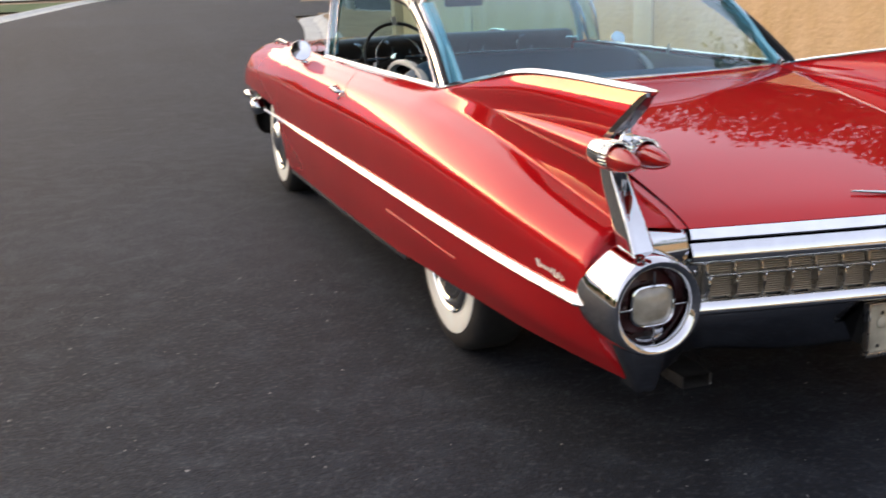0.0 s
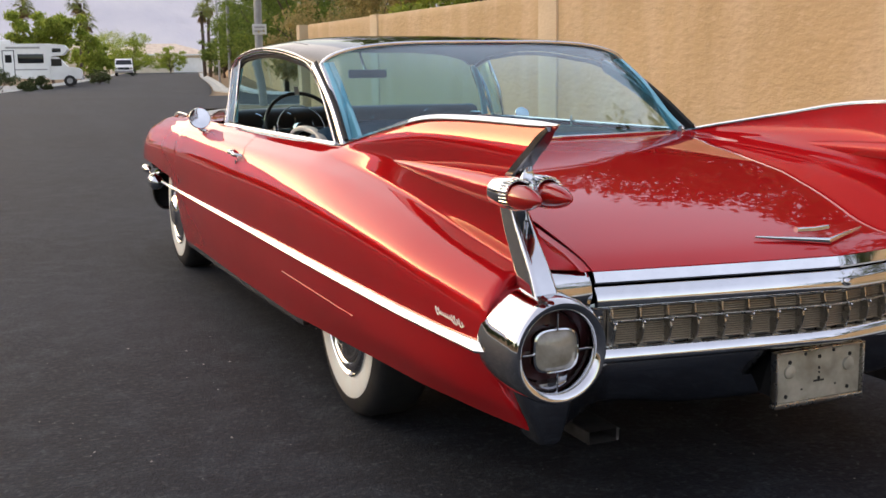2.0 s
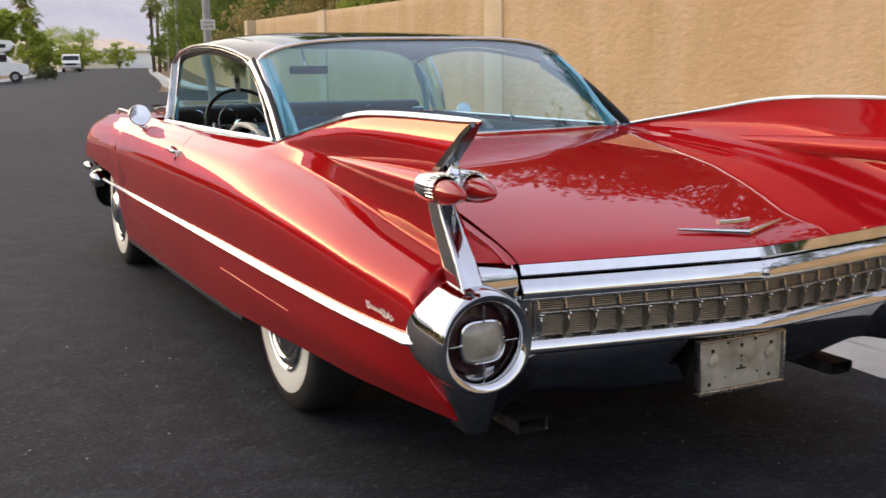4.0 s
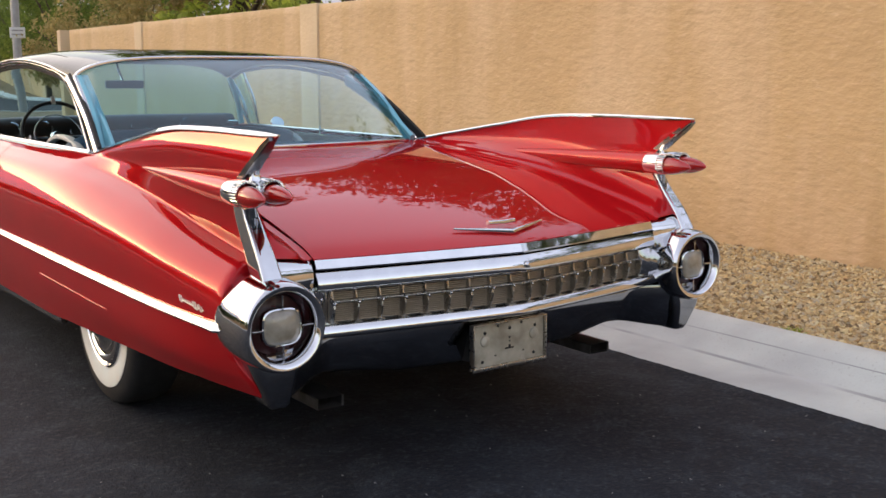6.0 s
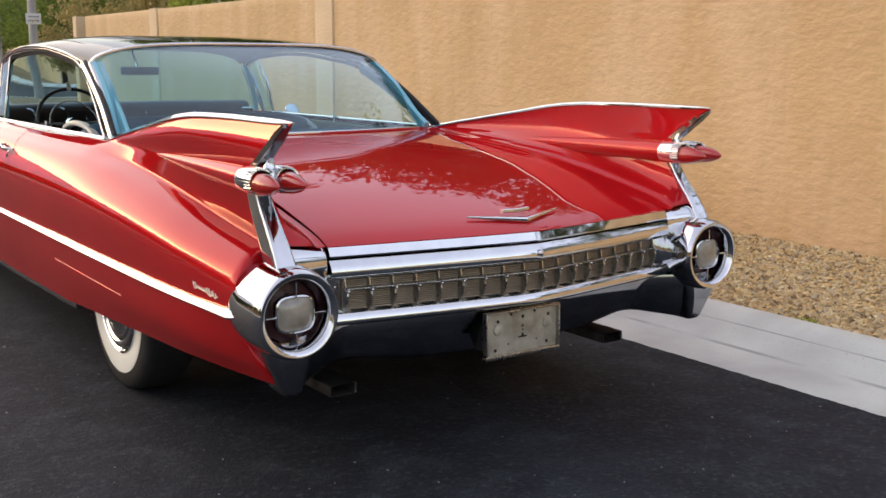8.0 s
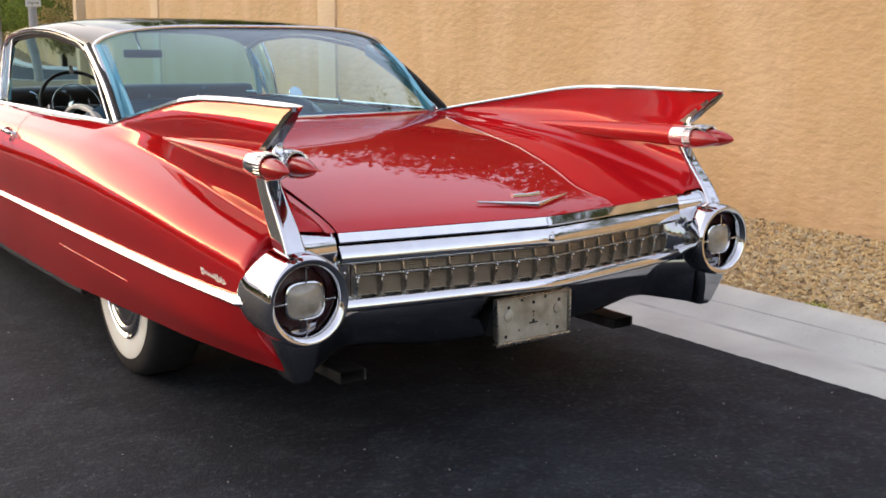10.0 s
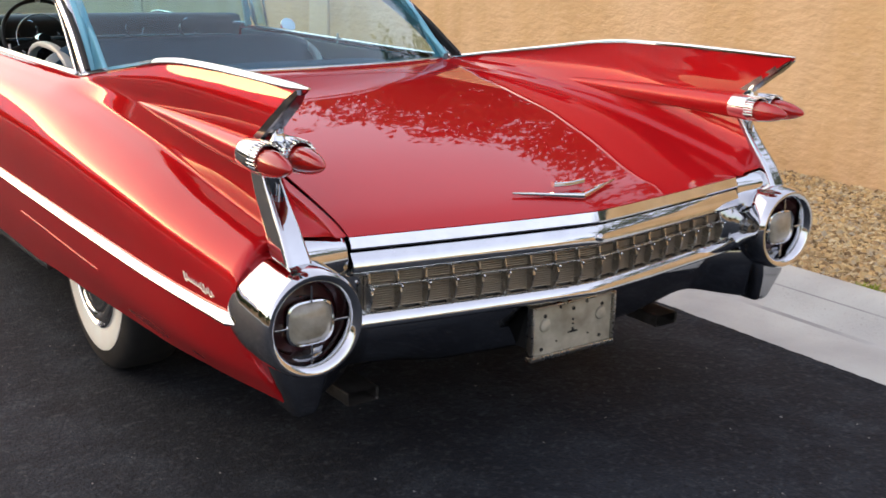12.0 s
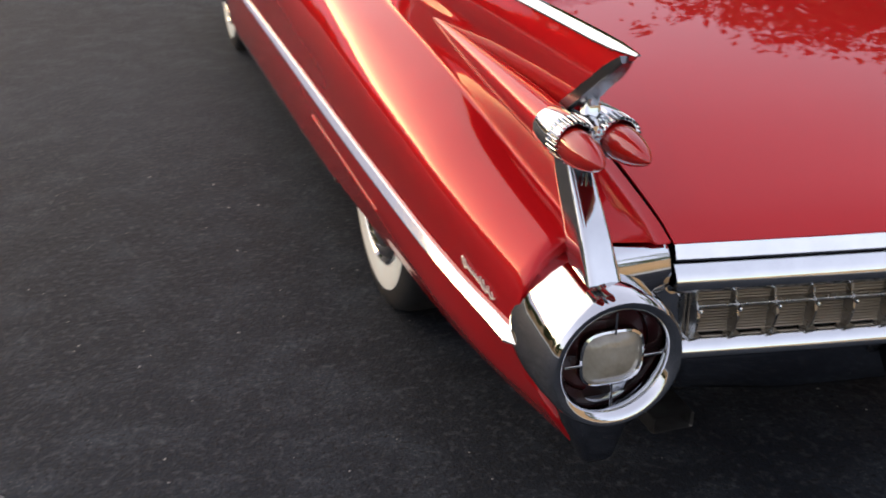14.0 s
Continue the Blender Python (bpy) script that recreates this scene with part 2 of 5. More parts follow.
TILE = mat("clay_roof_tile", (0.85, 0.71, 0.54), 0.85)
vary(TILE, (0.68, 0.52, 0.39), 1.5, bump=0.05, bump_scale=6)
# the pale mauve is distance haze, put into the rock's own colour
HAZED_ROCK = mat("hazed_mountain_rock", (0.66, 0.63, 0.66), 1.0)
vary(HAZED_ROCK, (0.75, 0.71, 0.71), 0.0045, space="World", bump=16.0, bump_scale=0.008, lo=0.42, hi=0.62)
LAWN = mat("lawn", (0.05, 0.10, 0.02), 0.9)
vary(LAWN, (0.08, 0.12, 0.03), 1.5, bump=0.03, bump_scale=30, space="World")
SIGNW = mat("sign_face", (0.7, 0.7, 0.68), 0.5)


# ---- mesh helpers ----
def mesh_ob(name, bm, material, parent=None, label="", smooth=True, angle=38):
    me = bpy.data.meshes.new(name)
    bm.normal_update()
    bm.to_mesh(me)
    bm.free()
    if smooth:
        me.polygons.foreach_set("use_smooth", [True] * len(me.polygons))
        me.set_sharp_from_angle(angle=radians(angle))
    for m in material if isinstance(material, (list, tuple)) else [material]:
        me.materials.append(m)
    ob = new(name, me)
    if parent:
        ob.parent = parent
    return tagged(ob, label)


part = mesh_ob


def root(name, label, category, at=(0, 0, 0), group="", kind=""):
    return tagged(_place(new(name), at), label, category, group, kind)


def _place(ob, at):
    ob.matrix_basis = at if isinstance(at, Matrix) else Matrix.Translation(at)
    return ob


def pchip(x, xs, vs):
    """Smooth interpolation without overshoot."""
    xs, vs = np.asarray(xs, float), np.asarray(vs, float)
    h, d = np.diff(xs), np.diff(vs) / np.diff(xs)
    m = np.zeros_like(xs)
    m[0], m[-1] = d[0], d[-1]
    for i in range(1, len(xs) - 1):
        if d[i - 1] * d[i] > 0:
            w1, w2 = 2 * h[i] + h[i - 1], h[i] + 2 * h[i - 1]
            m[i] = (w1 + w2) / (w1 / d[i - 1] + w2 / d[i])
    x = np.clip(x, xs[0], xs[-1])
    i = np.clip(np.searchsorted(xs, x, side="right") - 1, 0, len(xs) - 2)
    t = (x - xs[i]) / h[i]
    return vs[i] * (1 + 2 * t) * (1 - t) ** 2 + m[i] * h[i] * t * (1 - t) ** 2 + vs[i + 1] * t * t * (3 - 2 * t) + m[i + 1] * h[i] * t * t * (t - 1)


def spline(pts, n):
    """n points along a smooth curve through pts."""
    pts = np.asarray(pts, float)
    s = np.concatenate([[0], np.cumsum(np.maximum(np.linalg.norm(np.diff(pts, axis=0), axis=1), 1e-6))])
    q = np.linspace(0, s[-1], n)
    return np.stack([_cubic(q, s, pts[:, k]) for k in range(pts.shape[1])], 1)


def _cubic(q, s, v):
    m = np.gradient(v, s) if len(s) > 2 else np.full(len(s), (v[-1] - v[0]) / (s[-1] - s[0]))
    i = np.clip(np.searchsorted(s, q, side="right") - 1, 0, len(s) - 2)
    h = s[i + 1] - s[i]
    t = (q - s[i]) / h
    return v[i] * (1 + 2 * t) * (1 - t) ** 2 + m[i] * h * t * (1 - t) ** 2 + v[i + 1] * t * t * (3 - 2 * t) + m[i + 1] * h * t * t * (t - 1)


def grid(rows, bm=None, flip=False, wrap=False, close_rows=False):
    """Quads between rows of points. wrap: each row is a ring. close_rows: cap the first and last ring."""
    bm = bm or bmesh.new()
    vs = [[bm.verts.new(p) for p in r] for r in rows]
    k = len(vs[0])
    for a, b in zip(vs, vs[1:]):
        for j in range(k if wrap else k - 1):
            q = [a[j], a[(j + 1) % k], b[(j + 1) % k], b[j]]
            try:
                bm.faces.new(q[::-1] if flip else q)
            except ValueError:
                pass
    if close_rows:
        bm.faces.new(vs[0] if flip else vs[0][::-1])
        bm.faces.new(vs[-1][::-1] if flip else vs[-1])
    return bm


def shell(bm, t):
    """Gives an open sheet a thickness, inwards of its normals."""
    bm.normal_update()
    bmesh.ops.solidify(bm, geom=bm.faces[:], thickness=t)
    bmesh.ops.recalc_face_normals(bm, faces=bm.faces[:])
    return bm


def sweep(path, profile, bm=None, scale=None, cap=True, up=(0, 0, 1)):
    """A closed profile (across, up) carried along a path."""
    path = [Vector(p) for p in path]
    rows = []
    for i, p in enumerate(path):
        t = (path[min(i + 1, len(path) - 1)] - path[max(i - 1, 0)]).normalized()
        side = t.cross(Vector(up)).normalized()
        u = side.cross(t)
        s = scale[i] if scale is not None else 1
        rows.append([p + side * a * s + u * b * s for a, b in profile])
    return grid(rows, bm, wrap=True, close_rows=cap)


def ring(r, n=12, rz=None):
    return [(r * math.cos(2 * math.pi * i / n), (rz or r) * math.sin(2 * math.pi * i / n)) for i in range(n)]


def rbox(w, h, r=0.3, n=3):
    """A rounded rectangle profile, half sizes w and h."""
    out = []
    q = min(w, h) * r
    for cx, cy, a in ((w - q, h - q, 0), (-w + q, h - q, 90), (-w + q, -h + q, 180), (w - q, -h + q, 270)):
        for i in range(n + 1):
            b = radians(a + 90 * i / n)
            out.append((cx + q * math.cos(b), cy + q * math.sin(b)))
    if n >= 3 and r < 0.75:     # holds the flats flat between the rounded corners
        full = []
        for i, p in enumerate(out):
            full.append(p)
            if i % (n + 1) == n:
                c = out[(i + 1) % len(out)]
                full += [(p[0] + (c[0] - p[0]) * f, p[1] + (c[1] - p[1]) * f) for f in (0.12, 0.88)]
        out = full
    return out


def box(bm, lo, hi, bevel=0.0):
    v = [bm.verts.new((x, y, z)) for x in (lo[0], hi[0]) for y in (lo[1], hi[1]) for z in (lo[2], hi[2])]
    fs = [bm.faces.new([v[i] for i in q]) for q in ((0, 1, 3, 2), (4, 6, 7, 5), (0, 4, 5, 1), (2, 3, 7, 6), (0, 2, 6, 4), (1, 5, 7, 3))]
    if bevel:
        bmesh.ops.bevel(bm, geom=list({e for f in fs for e in f.edges}), offset=bevel, segments=2, affect="EDGES", profile=0.6)
    return bm


def boxed(lo, hi, bevel=0.0):
    return box(bmesh.new(), lo, hi, bevel)


def lathe(profile, n=32, axis="y", centre=(0, 0, 0), squash=(1, 1), power=2.0, bm=None):
    """Turns (radius, along) pairs round an axis. power above 2 squares the circle off."""
    rows = []
    for r, a in profile:
        row = []
        for i in range(n):
            c, s = math.cos(2 * math.pi * i / n), math.sin(2 * math.pi * i / n)
            k = (abs(c) ** power + abs(s) ** power) ** (-1 / power)
            p, q = r * k * c * squash[0], r * k * s * squash[1]
            row.append(Vector(centre) + Vector({"x": (a, p, q), "y": (p, a, q), "z": (p, q, a)}[axis]))
        rows.append(row)
    return grid(rows, bm, wrap=True)


# ---- street ----
def rise(y):
    """The street climbs very gently ahead of the car."""
    return 0.0048 * max(0.0, y - 15) if y < 400 else 0.0048 * 385


LEFT_Y, LEFT_X = (-80, -20, 0, 20, 33, 54, 71, 155, 300), (-8.3, -8.3, -8.2, -6.6, -4.2, -0.6, 3.4, 18.5, 46)
RIGHT_Y, RIGHT_X = (-80, 0, 12, 17.5, 21.6, 26, 32, 46, 60, 112, 155, 300), (1.228, 1.228, 1.40, 2.3, 3.15, 3.95, 5.0, 8.3, 11.2, 21.0, 29.5, 58)


def left_edge(y):
    return float(pchip(y, LEFT_Y, LEFT_X))


def right_edge(y):
    return float(pchip(y, RIGHT_Y, RIGHT_X))


def ground_z(x, y):
    return rise(y) - 0.06


xs = [-4000, -1200, -400, -150, -60, -30, -15, 0, 15, 30, 60, 150, 400, 1200, 4000]
ys = [-3000, -900, -300, -100, -40, -10, 15, 40, 80, 140, 220, 400, 900, 2500, 6000]
tagged(mesh_ob("ground", grid([[(x, y, ground_z(x, y)) for x in xs] for y in ys], flip=True), DIRT),
       "dry tan desert soil reaching to the horizon", "ground", kind="structure")

ry = [-80, -60, -40, -25] + list(np.arange(-15, 30, 2.5)) + list(np.arange(30, 165, 5)) + [190, 230, 300]
rows = []
for y in ry:
    a, b = left_edge(y), right_edge(y)
    rows.append([(a + (b - a) * k / 8, y, rise(y) + 0.05 * (1 - (k / 4 - 1) ** 2) * (0.0 if y < 12 else min(1, (y - 12) / 20))) for k in range(9)])
tagged(mesh_ob("road", grid(rows, flip=True), ASPHALT), "dark freshly sealed asphalt street with pale grit", "road", kind="structure")
tagged(mesh_ob("side_road", grid([[(x, y, rise(y) - 0.003) for x in (3.3, 8, 20, 60)] for y in (29.2, 33, 37, 42.2)], flip=True), ASPHALT),
       "dark asphalt side street opening beyond the wall", "road", kind="structure")

# ragged lip where the asphalt laps onto the gutter pan
er = np.random.RandomState(12)
rows = []
for y in np.arange(-6.0, 13.0, 0.018):
    lip = 0.003 + 0.010 * abs(noise.noise((y * 9, 0.3, 0))) + er.uniform(0, 0.006)
    rows.append([(1.10, y, -0.004), (1.17, y, 0.003), (right_edge(y) + lip - 0.004, y, 0.0085), (right_edge(y) + lip, y, 0.002)])
tagged(mesh_ob("road_edge", grid(rows, flip=True), ASPHALT), "ragged asphalt lip along the concrete gutter", "road", kind="structure")

# rolled kerb with its gutter pan, cast in lengths
KERB = [(0, -0.06), (0, 0.004), (0.34, -0.006), (0.375, -0.006), (0.43, 0.004), (0.48, 0.035), (0.505, 0.055), (0.511, 0.0585), (0.53, 0.075), (0.59, 0.096), (0.665, 0.102), (0.68, 0.095), (0.68, -0.06)]


def kerb_length(path, parent, side=1):
    rows = []
    for i, p in enumerate(path):
        a, b = Vector(path[max(i - 1, 0)]), Vector(path[min(i + 1, len(path) - 1)])
        t = (b - a).normalized()
        n = Vector((t.y, -t.x, 0)) * side
        rows.append([Vector(p) + n * u + Vector((0, 0, z)) for u, z in KERB])
    bm = grid(rows, wrap=True, close_rows=True)
    bm.faces.ensure_lookup_table()
    for i in range(len(path) - 1):    # the flow line carries dirt
        bm.faces[i * len(KERB) + 2].material_index = 1
        bm.faces[i * len(KERB) + 6].material_index = 1
    part("kerb_length", bm, [CONCRETE, STAIN], parent, angle=50)


kerb = root("kerb", "pale concrete rolled kerb with gutter pan", "kerb", kind="structure")
y = -36.0
while y < 18:
    kerb_length([(right_edge(a), a, rise(a)) for a in np.linspace(y + 0.003, y + 3.047, 5)], kerb)
    y += 3.05
corner = spline([(right_edge(a), a, rise(a)) for a in (y + 0.003, 22.5, 25.0, 26.4)] + [(right_edge(27.6) + 0.12, 27.6, 0.06), (right_edge(28.5) + 0.7, 28.7, 0.065), (6.6, 29.25, 0.07), (9.0, 29.4, 0.07)], 24)
kerb_length([Vector(p) for p in corner] + [Vector((14, 29.4, 0.07)), Vector((30, 29.4, 0.07))], kerb)
far_kerb = root("far_kerb", "pale concrete kerb rounding the far corner", "kerb", kind="structure")
kerb_length([(40, 42, rise(42)), (13, 42, rise(42))] + [(13 + 3.6 * -math.sin(a), 45.6 - 3.6 * math.cos(a), rise(44)) for a in np.linspace(0, math.pi / 2, 9)][1:]
            + [(right_edge(a) + 0.1, a, rise(a)) for a in (52, 60, 75, 95, 112, 155)], far_kerb)
left_kerb = root("left_kerb", "pale concrete kerb across the street", "kerb", kind="structure")
kerb_length([(left_edge(a), a, rise(a)) for a in (-60, -30, -10, 0, 10, 20, 30, 40, 50, 60, 70, 80, 95, 110, 130, 155)], left_kerb, side=-1)

# verge of loose decorative stone between kerb and wall
vy = np.arange(-36, 17.1, 0.5)
rows = []
for y in vy:
    row = []
    for k, x in enumerate(np.linspace(1.92, 3.66, 8)):
        row.append((x, y, 0.05 + 0.055 * k / 7 + 0.02 * noise.noise((x * 1.3, y * 0.9, 0))))
    rows.append(row)
tagged(mesh_ob("verge", grid(rows, flip=True), DIRT), "tan soil verge under decorative stone", "ground", kind="structure")


rows = [[(right_edge(y) + 0.655 + k * (14 - right_edge(y)) / 9, y, rise(y) + 0.085 + 0.03 * noise.noise((k * 0.9, y * 0.6, 3))) for k in range(10)] for y in (16.0, 18, 20, 22, 24, 26, 27.4, 28.65)]
tagged(mesh_ob("corner_verge", grid(rows, flip=True), DIRT), "bare tan soil corner beyond the wall end", "ground", kind="structure")


def verge_z(x, y):
    return 0.05 + 0.055 * (x - 1.92) / 1.74 + 0.02 * noise.noise((x * 1.3, y * 0.9, 0))


def stones(name, count, area, size, label, zf, seed):
    """Loose angular stones scattered over an area, in one mesh."""
    r = np.random.RandomState(seed)
    base = np.array([(1, 0, 0), (-1, 0, 0), (0, 1, 0), (0, -1, 0), (0, 0, 1), (0, 0, -1)]) * 1.0
    tri = np.array([(0, 2, 4), (2, 1, 4), (1, 3, 4), (3, 0, 4), (2, 0, 5), (1, 2, 5), (3, 1, 5), (0, 3, 5)])
    V, F = [], []
    for i in range(count):
        x, y = r.uniform(area[0], area[1]), r.uniform(area[2], area[3])
        s = size * r.choice([0.5, 0.7, 0.8, 1.0, 1.3, 1.7])
        p = (base + r.uniform(-0.38, 0.38, (6, 3))) * s * np.array([r.uniform(0.8, 1.4), r.uniform(0.7, 1.2), r.uniform(0.5, 0.9)])
        a, b = r.uniform(0, 6.3), r.uniform(-0.5, 0.5)
        ca, sa, cb, sb = math.cos(a), math.sin(a), math.cos(b), math.sin(b)
        p = p @ np.array([[ca, -sa, 0], [sa, ca, 0], [0, 0, 1]]) @ np.array([[1, 0, 0], [0, cb, -sb], [0, sb, cb]])
        V.append(p + (x, y, zf(x, y) + 0.25 * s))
        F.append(tri + 6 * i)
    me = bpy.data.meshes.new(name)
    me.from_pydata(np.concatenate(V).tolist(), [], np.concatenate(F).tolist())
    me.materials.append(STONE)
    return tagged(new(name, me), label, "gravel", kind="stuff")


stones("gravel", 78000, (1.90, 3.6, -3.2, 3.4), 0.0122, "loose tan and brown angular landscape gravel", verge_z, 1)
stones("gravel", 32000, (1.95, 3.6, 3.4, 16.0), 0.018, "loose tan and brown landscape gravel along the wall", verge_z, 2)
stones("gravel", 30000, (1.95, 3.6, -14, -3.2), 0.017, "loose tan and brown landscape gravel", verge_z, 3)

# small weed rooted where the gravel meets the kerb
def weed(at, seed):
    r = random.Random(seed)
    w = root("weed", "small green weed growing in gravel beside the kerb", "weed", at)
    bm = bmesh.new()
    for i in range(70):
        a, ln, up = r.uniform(0, 6.3), r.uniform(.025, .060), r.uniform(.3, 1.1)
        c, d = math.cos(a), math.sin(a)
        o = Vector((r.uniform(-.03, .03), r.uniform(-.05, .05), 0))
        tip = o + Vector((c * ln * math.cos(up), d * ln * math.cos(up), ln * math.sin(up)))
        mid = o.lerp(tip, .5) + Vector((0, 0, .006))
        side = Vector((-d, c, 0)) * .0045
        bm.faces.new([bm.verts.new(p) for p in (o, mid + side, tip, mid - side)])
    part("leaves", bm, LEAF, w, smooth=False)


weed((1.955, -1.07, verge_z(1.955, -1.07)), 5)

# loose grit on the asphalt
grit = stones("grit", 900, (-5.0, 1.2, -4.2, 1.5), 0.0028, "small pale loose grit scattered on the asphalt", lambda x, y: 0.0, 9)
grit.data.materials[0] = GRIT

# ---- boundary walls ----
rows = []
for y in list(np.arange(-36, 15.9, 0.8)):
    rows.append([(3.6 + 0.004 * noise.noise((0, y * 0.7, z * 1.5)), y, z) for z in (-0.1, 0.3, 0.7, 1.1, 1.5, 1.9, 1.985)] + [(3.615, y, 2.0), (3.785, y, 2.0), (3.80, y, 1.985), (3.80, y, -0.1)])
wall = tagged(mesh_ob("wall_east", grid(rows, wrap=True, close_rows=True, flip=True), STUCCO, angle=50), "tall tan stucco block wall along the verge", "wall", kind="structure")
for y0, w in ((6.34, 0.39), (11.65, 0.30), (15.66, 0.20), (-14, 0.4), (-25, 0.4)):
    tagged(part("pilaster", boxed((3.575, y0, -0.05), (3.825, y0 + w, 2.012), 0.012), PILASTER, wall), "paler smooth stucco pilaster")
tagged(mesh_ob("wall_return", boxed((3.8, 15.85, -0.1), (34, 16.05, 1.98), 0.01), STUCCO), "tan stucco wall turning along the side street", "wall", kind="structure")
w2 = [(12.2, 48), (16, 68), (20.7, 94), (24, 112), (33, 155)]
rows = [[Vector((x, y, rise(y) + z)) + Vector((dx, 0, 0)) for dx, z in ((0, -0.1), (0, 1.95), (0.2, 1.95), (0.2, -0.1))] for x, y in w2]
far_wall = tagged(mesh_ob("far_wall", grid(rows, wrap=True, close_rows=True, flip=True), STUCCO, smooth=False), "tan stucco wall beyond the side street", "wall", kind="structure")
for k in range(7):
    y = 48 + 7.5 * k
    x = float(pchip(y, [p[1] for p in w2], [p[0] for p in w2]))
    tagged(part("pilaster", boxed((x - 0.06, y - 0.2, rise(y) - 0.05), (x + 0.26, y + 0.25, rise(y) + 2.05), 0.01), PILASTER, far_wall), "paler stucco pilaster")
tagged(mesh_ob("far_wall_return", boxed((12.2, 47.8, 0.0), (40, 48.0, 2.1), 0.01), STUCCO), "tan stucco wall turning along the side street", "wall", kind="structure")
lw = root("wall_west", "tan stucco garden wall across the street", "wall", kind="structure")
part("panel", boxed((-15.3, -60, -0.1), (-15.1, 24, 1.9), 0.01), STUCCO, lw)


# ---- plants ----
def leaf_cloud(name, clumps, count, size, material, parent, seed, droop=0.0, flat=1.0):
    """Many small leaf blades filling a set of clumps (centre, radii)."""
    r = np.random.RandomState(seed)
    vol = np.array([c[1][0] * c[1][1] * c[1][2] for c in clumps])
    pick = r.choice(len(clumps), count, p=vol / vol.sum())
    C = np.array([c[0] for c in clumps])[pick]
    R = np.array([c[1] for c in clumps])[pick]
    P = C + r.normal(size=(count, 3)) * R * 0.50
    a = r.normal(size=(count, 3)) * (1, 1, flat)
    a[:, 2] -= droop
    a /= np.linalg.norm(a, axis=1)[:, None]
    b = np.cross(a, r.normal(size=(count, 3)))
    b /= np.linalg.norm(b, axis=1)[:, None]
    s = size * r.uniform(0.6, 1.5, (count, 1))
    V = np.stack([P - a * s, P + b * s * 0.45, P + a * s, P - b * s * 0.45], 1).reshape(-1, 3)
    F = np.arange(count * 4).reshape(-1, 4)
    me = bpy.data.meshes.new(name)
    me.from_pydata(V.tolist(), [], F.tolist())
    me.materials.append(material)
    ob = new(name, me)
    ob.parent = parent
    return ob


def limb(bm, a, b, r0, r1, seed, n=6, wander=0.04):
    r = random.Random(seed)
    a, b = Vector(a), Vector(b)
    pts = [a.lerp(b, i / 5) + Vector((r.uniform(-1, 1), r.uniform(-1, 1), 0)) * (b - a).length * wander * (0 < i < 5) for i in range(6)]
    sweep(pts, ring(1, n), bm, [r0 + (r1 - r0) * i / 5 for i in range(6)], up=(0.3, 0.9, 0.1))


def tree(name, at, height, spread, leaves, leaf_size, label, seed, material=None, low=0.35, trunk_r=0.12, droop=0.2, tufts=8):
    r = random.Random(seed)
    t = root(name, label, "tree", at, group=name.replace("_", " ") + "s")
    bm = bmesh.new()
    fork = height * low
    limb(bm, (0, 0, -0.2), (r.uniform(-.2, .2), r.uniform(-.2, .2), fork), trunk_r, trunk_r * 0.7, seed)
    clumps = []
    n = 9
    for i in range(n):
        a = 2 * math.pi * i / n + r.uniform(-.4, .4)
        q = r.uniform(0.25, 0.95)
        tip = (math.cos(a) * spread * q, math.sin(a) * spread * q, height * r.uniform(low + 0.18, 0.92) * (1.05 - 0.25 * q))
        limb(bm, (0, 0, fork * r.uniform(0.7, 1.0)), tip, trunk_r * 0.45, 0.012, seed * 31 + i)
        for k in range(tufts):
            c = (tip[0] + r.uniform(-.42, .42) * spread, tip[1] + r.uniform(-.42, .42) * spread, tip[2] + r.uniform(-.20, .14) * height)
            rad = spread * r.uniform(0.09, 0.27)
            clumps.append((c, (rad, rad, rad * r.uniform(0.5, 0.85))))
    part("trunk", bm, BARK, t)
    leaf_cloud("crown", clumps, leaves, leaf_size, material or LEAF, t, seed, droop)
    return t


def palm(at, height, seed, label):
    r = random.Random(seed)
    t = root("palm_tree", label, "palm tree", at, group="fan palms")
    bm = bmesh.new()
    limb(bm, (0, 0, -0.2), (r.uniform(-.3, .3), r.uniform(-.3, .3), height), 0.19, 0.14, seed, 8, 0.006)
    part("trunk", bm, BARK, t)
    for nm, m, k, lo, hi, ln in (("crown", PALM, 46, -0.55, 1.3, 1.45), ("skirt", DRYLEAF, 16, -1.4, -0.8, 1.2)):
        bm = bmesh.new()
        for i in range(k):
            a, e = r.uniform(0, 6.283), r.uniform(lo, hi)
            way = Vector((math.cos(a) * math.cos(e), math.sin(a) * math.cos(e), math.sin(e)))
            side = way.cross(Vector((0, 0, 1))).normalized()
            p0 = Vector((0, 0, height))
            for j in range(9):
                f = (j - 4) / 4
                tip = p0 + way * ln * (1 - 0.35 * abs(f)) + side * f * 0.6 - Vector((0, 0, 0.22 * (1 + abs(f))))
                root_ = p0 + way * ln * 0.45
                v = [bm.verts.new(q) for q in (root_ + side * f * 0.06 - side * 0.05, root_ + side * f * 0.06 + side * 0.05, tip)]
                bm.faces.new(v)
            v = [bm.verts.new(q) for q in (p0 - side * 0.03, p0 + side * 0.03, p0 + way * ln * 0.5 + side * 0.03, p0 + way * ln * 0.5 - side * 0.03)]
            bm.faces.new(v)
        part(nm, bm, m, t, smooth=False)
    return t


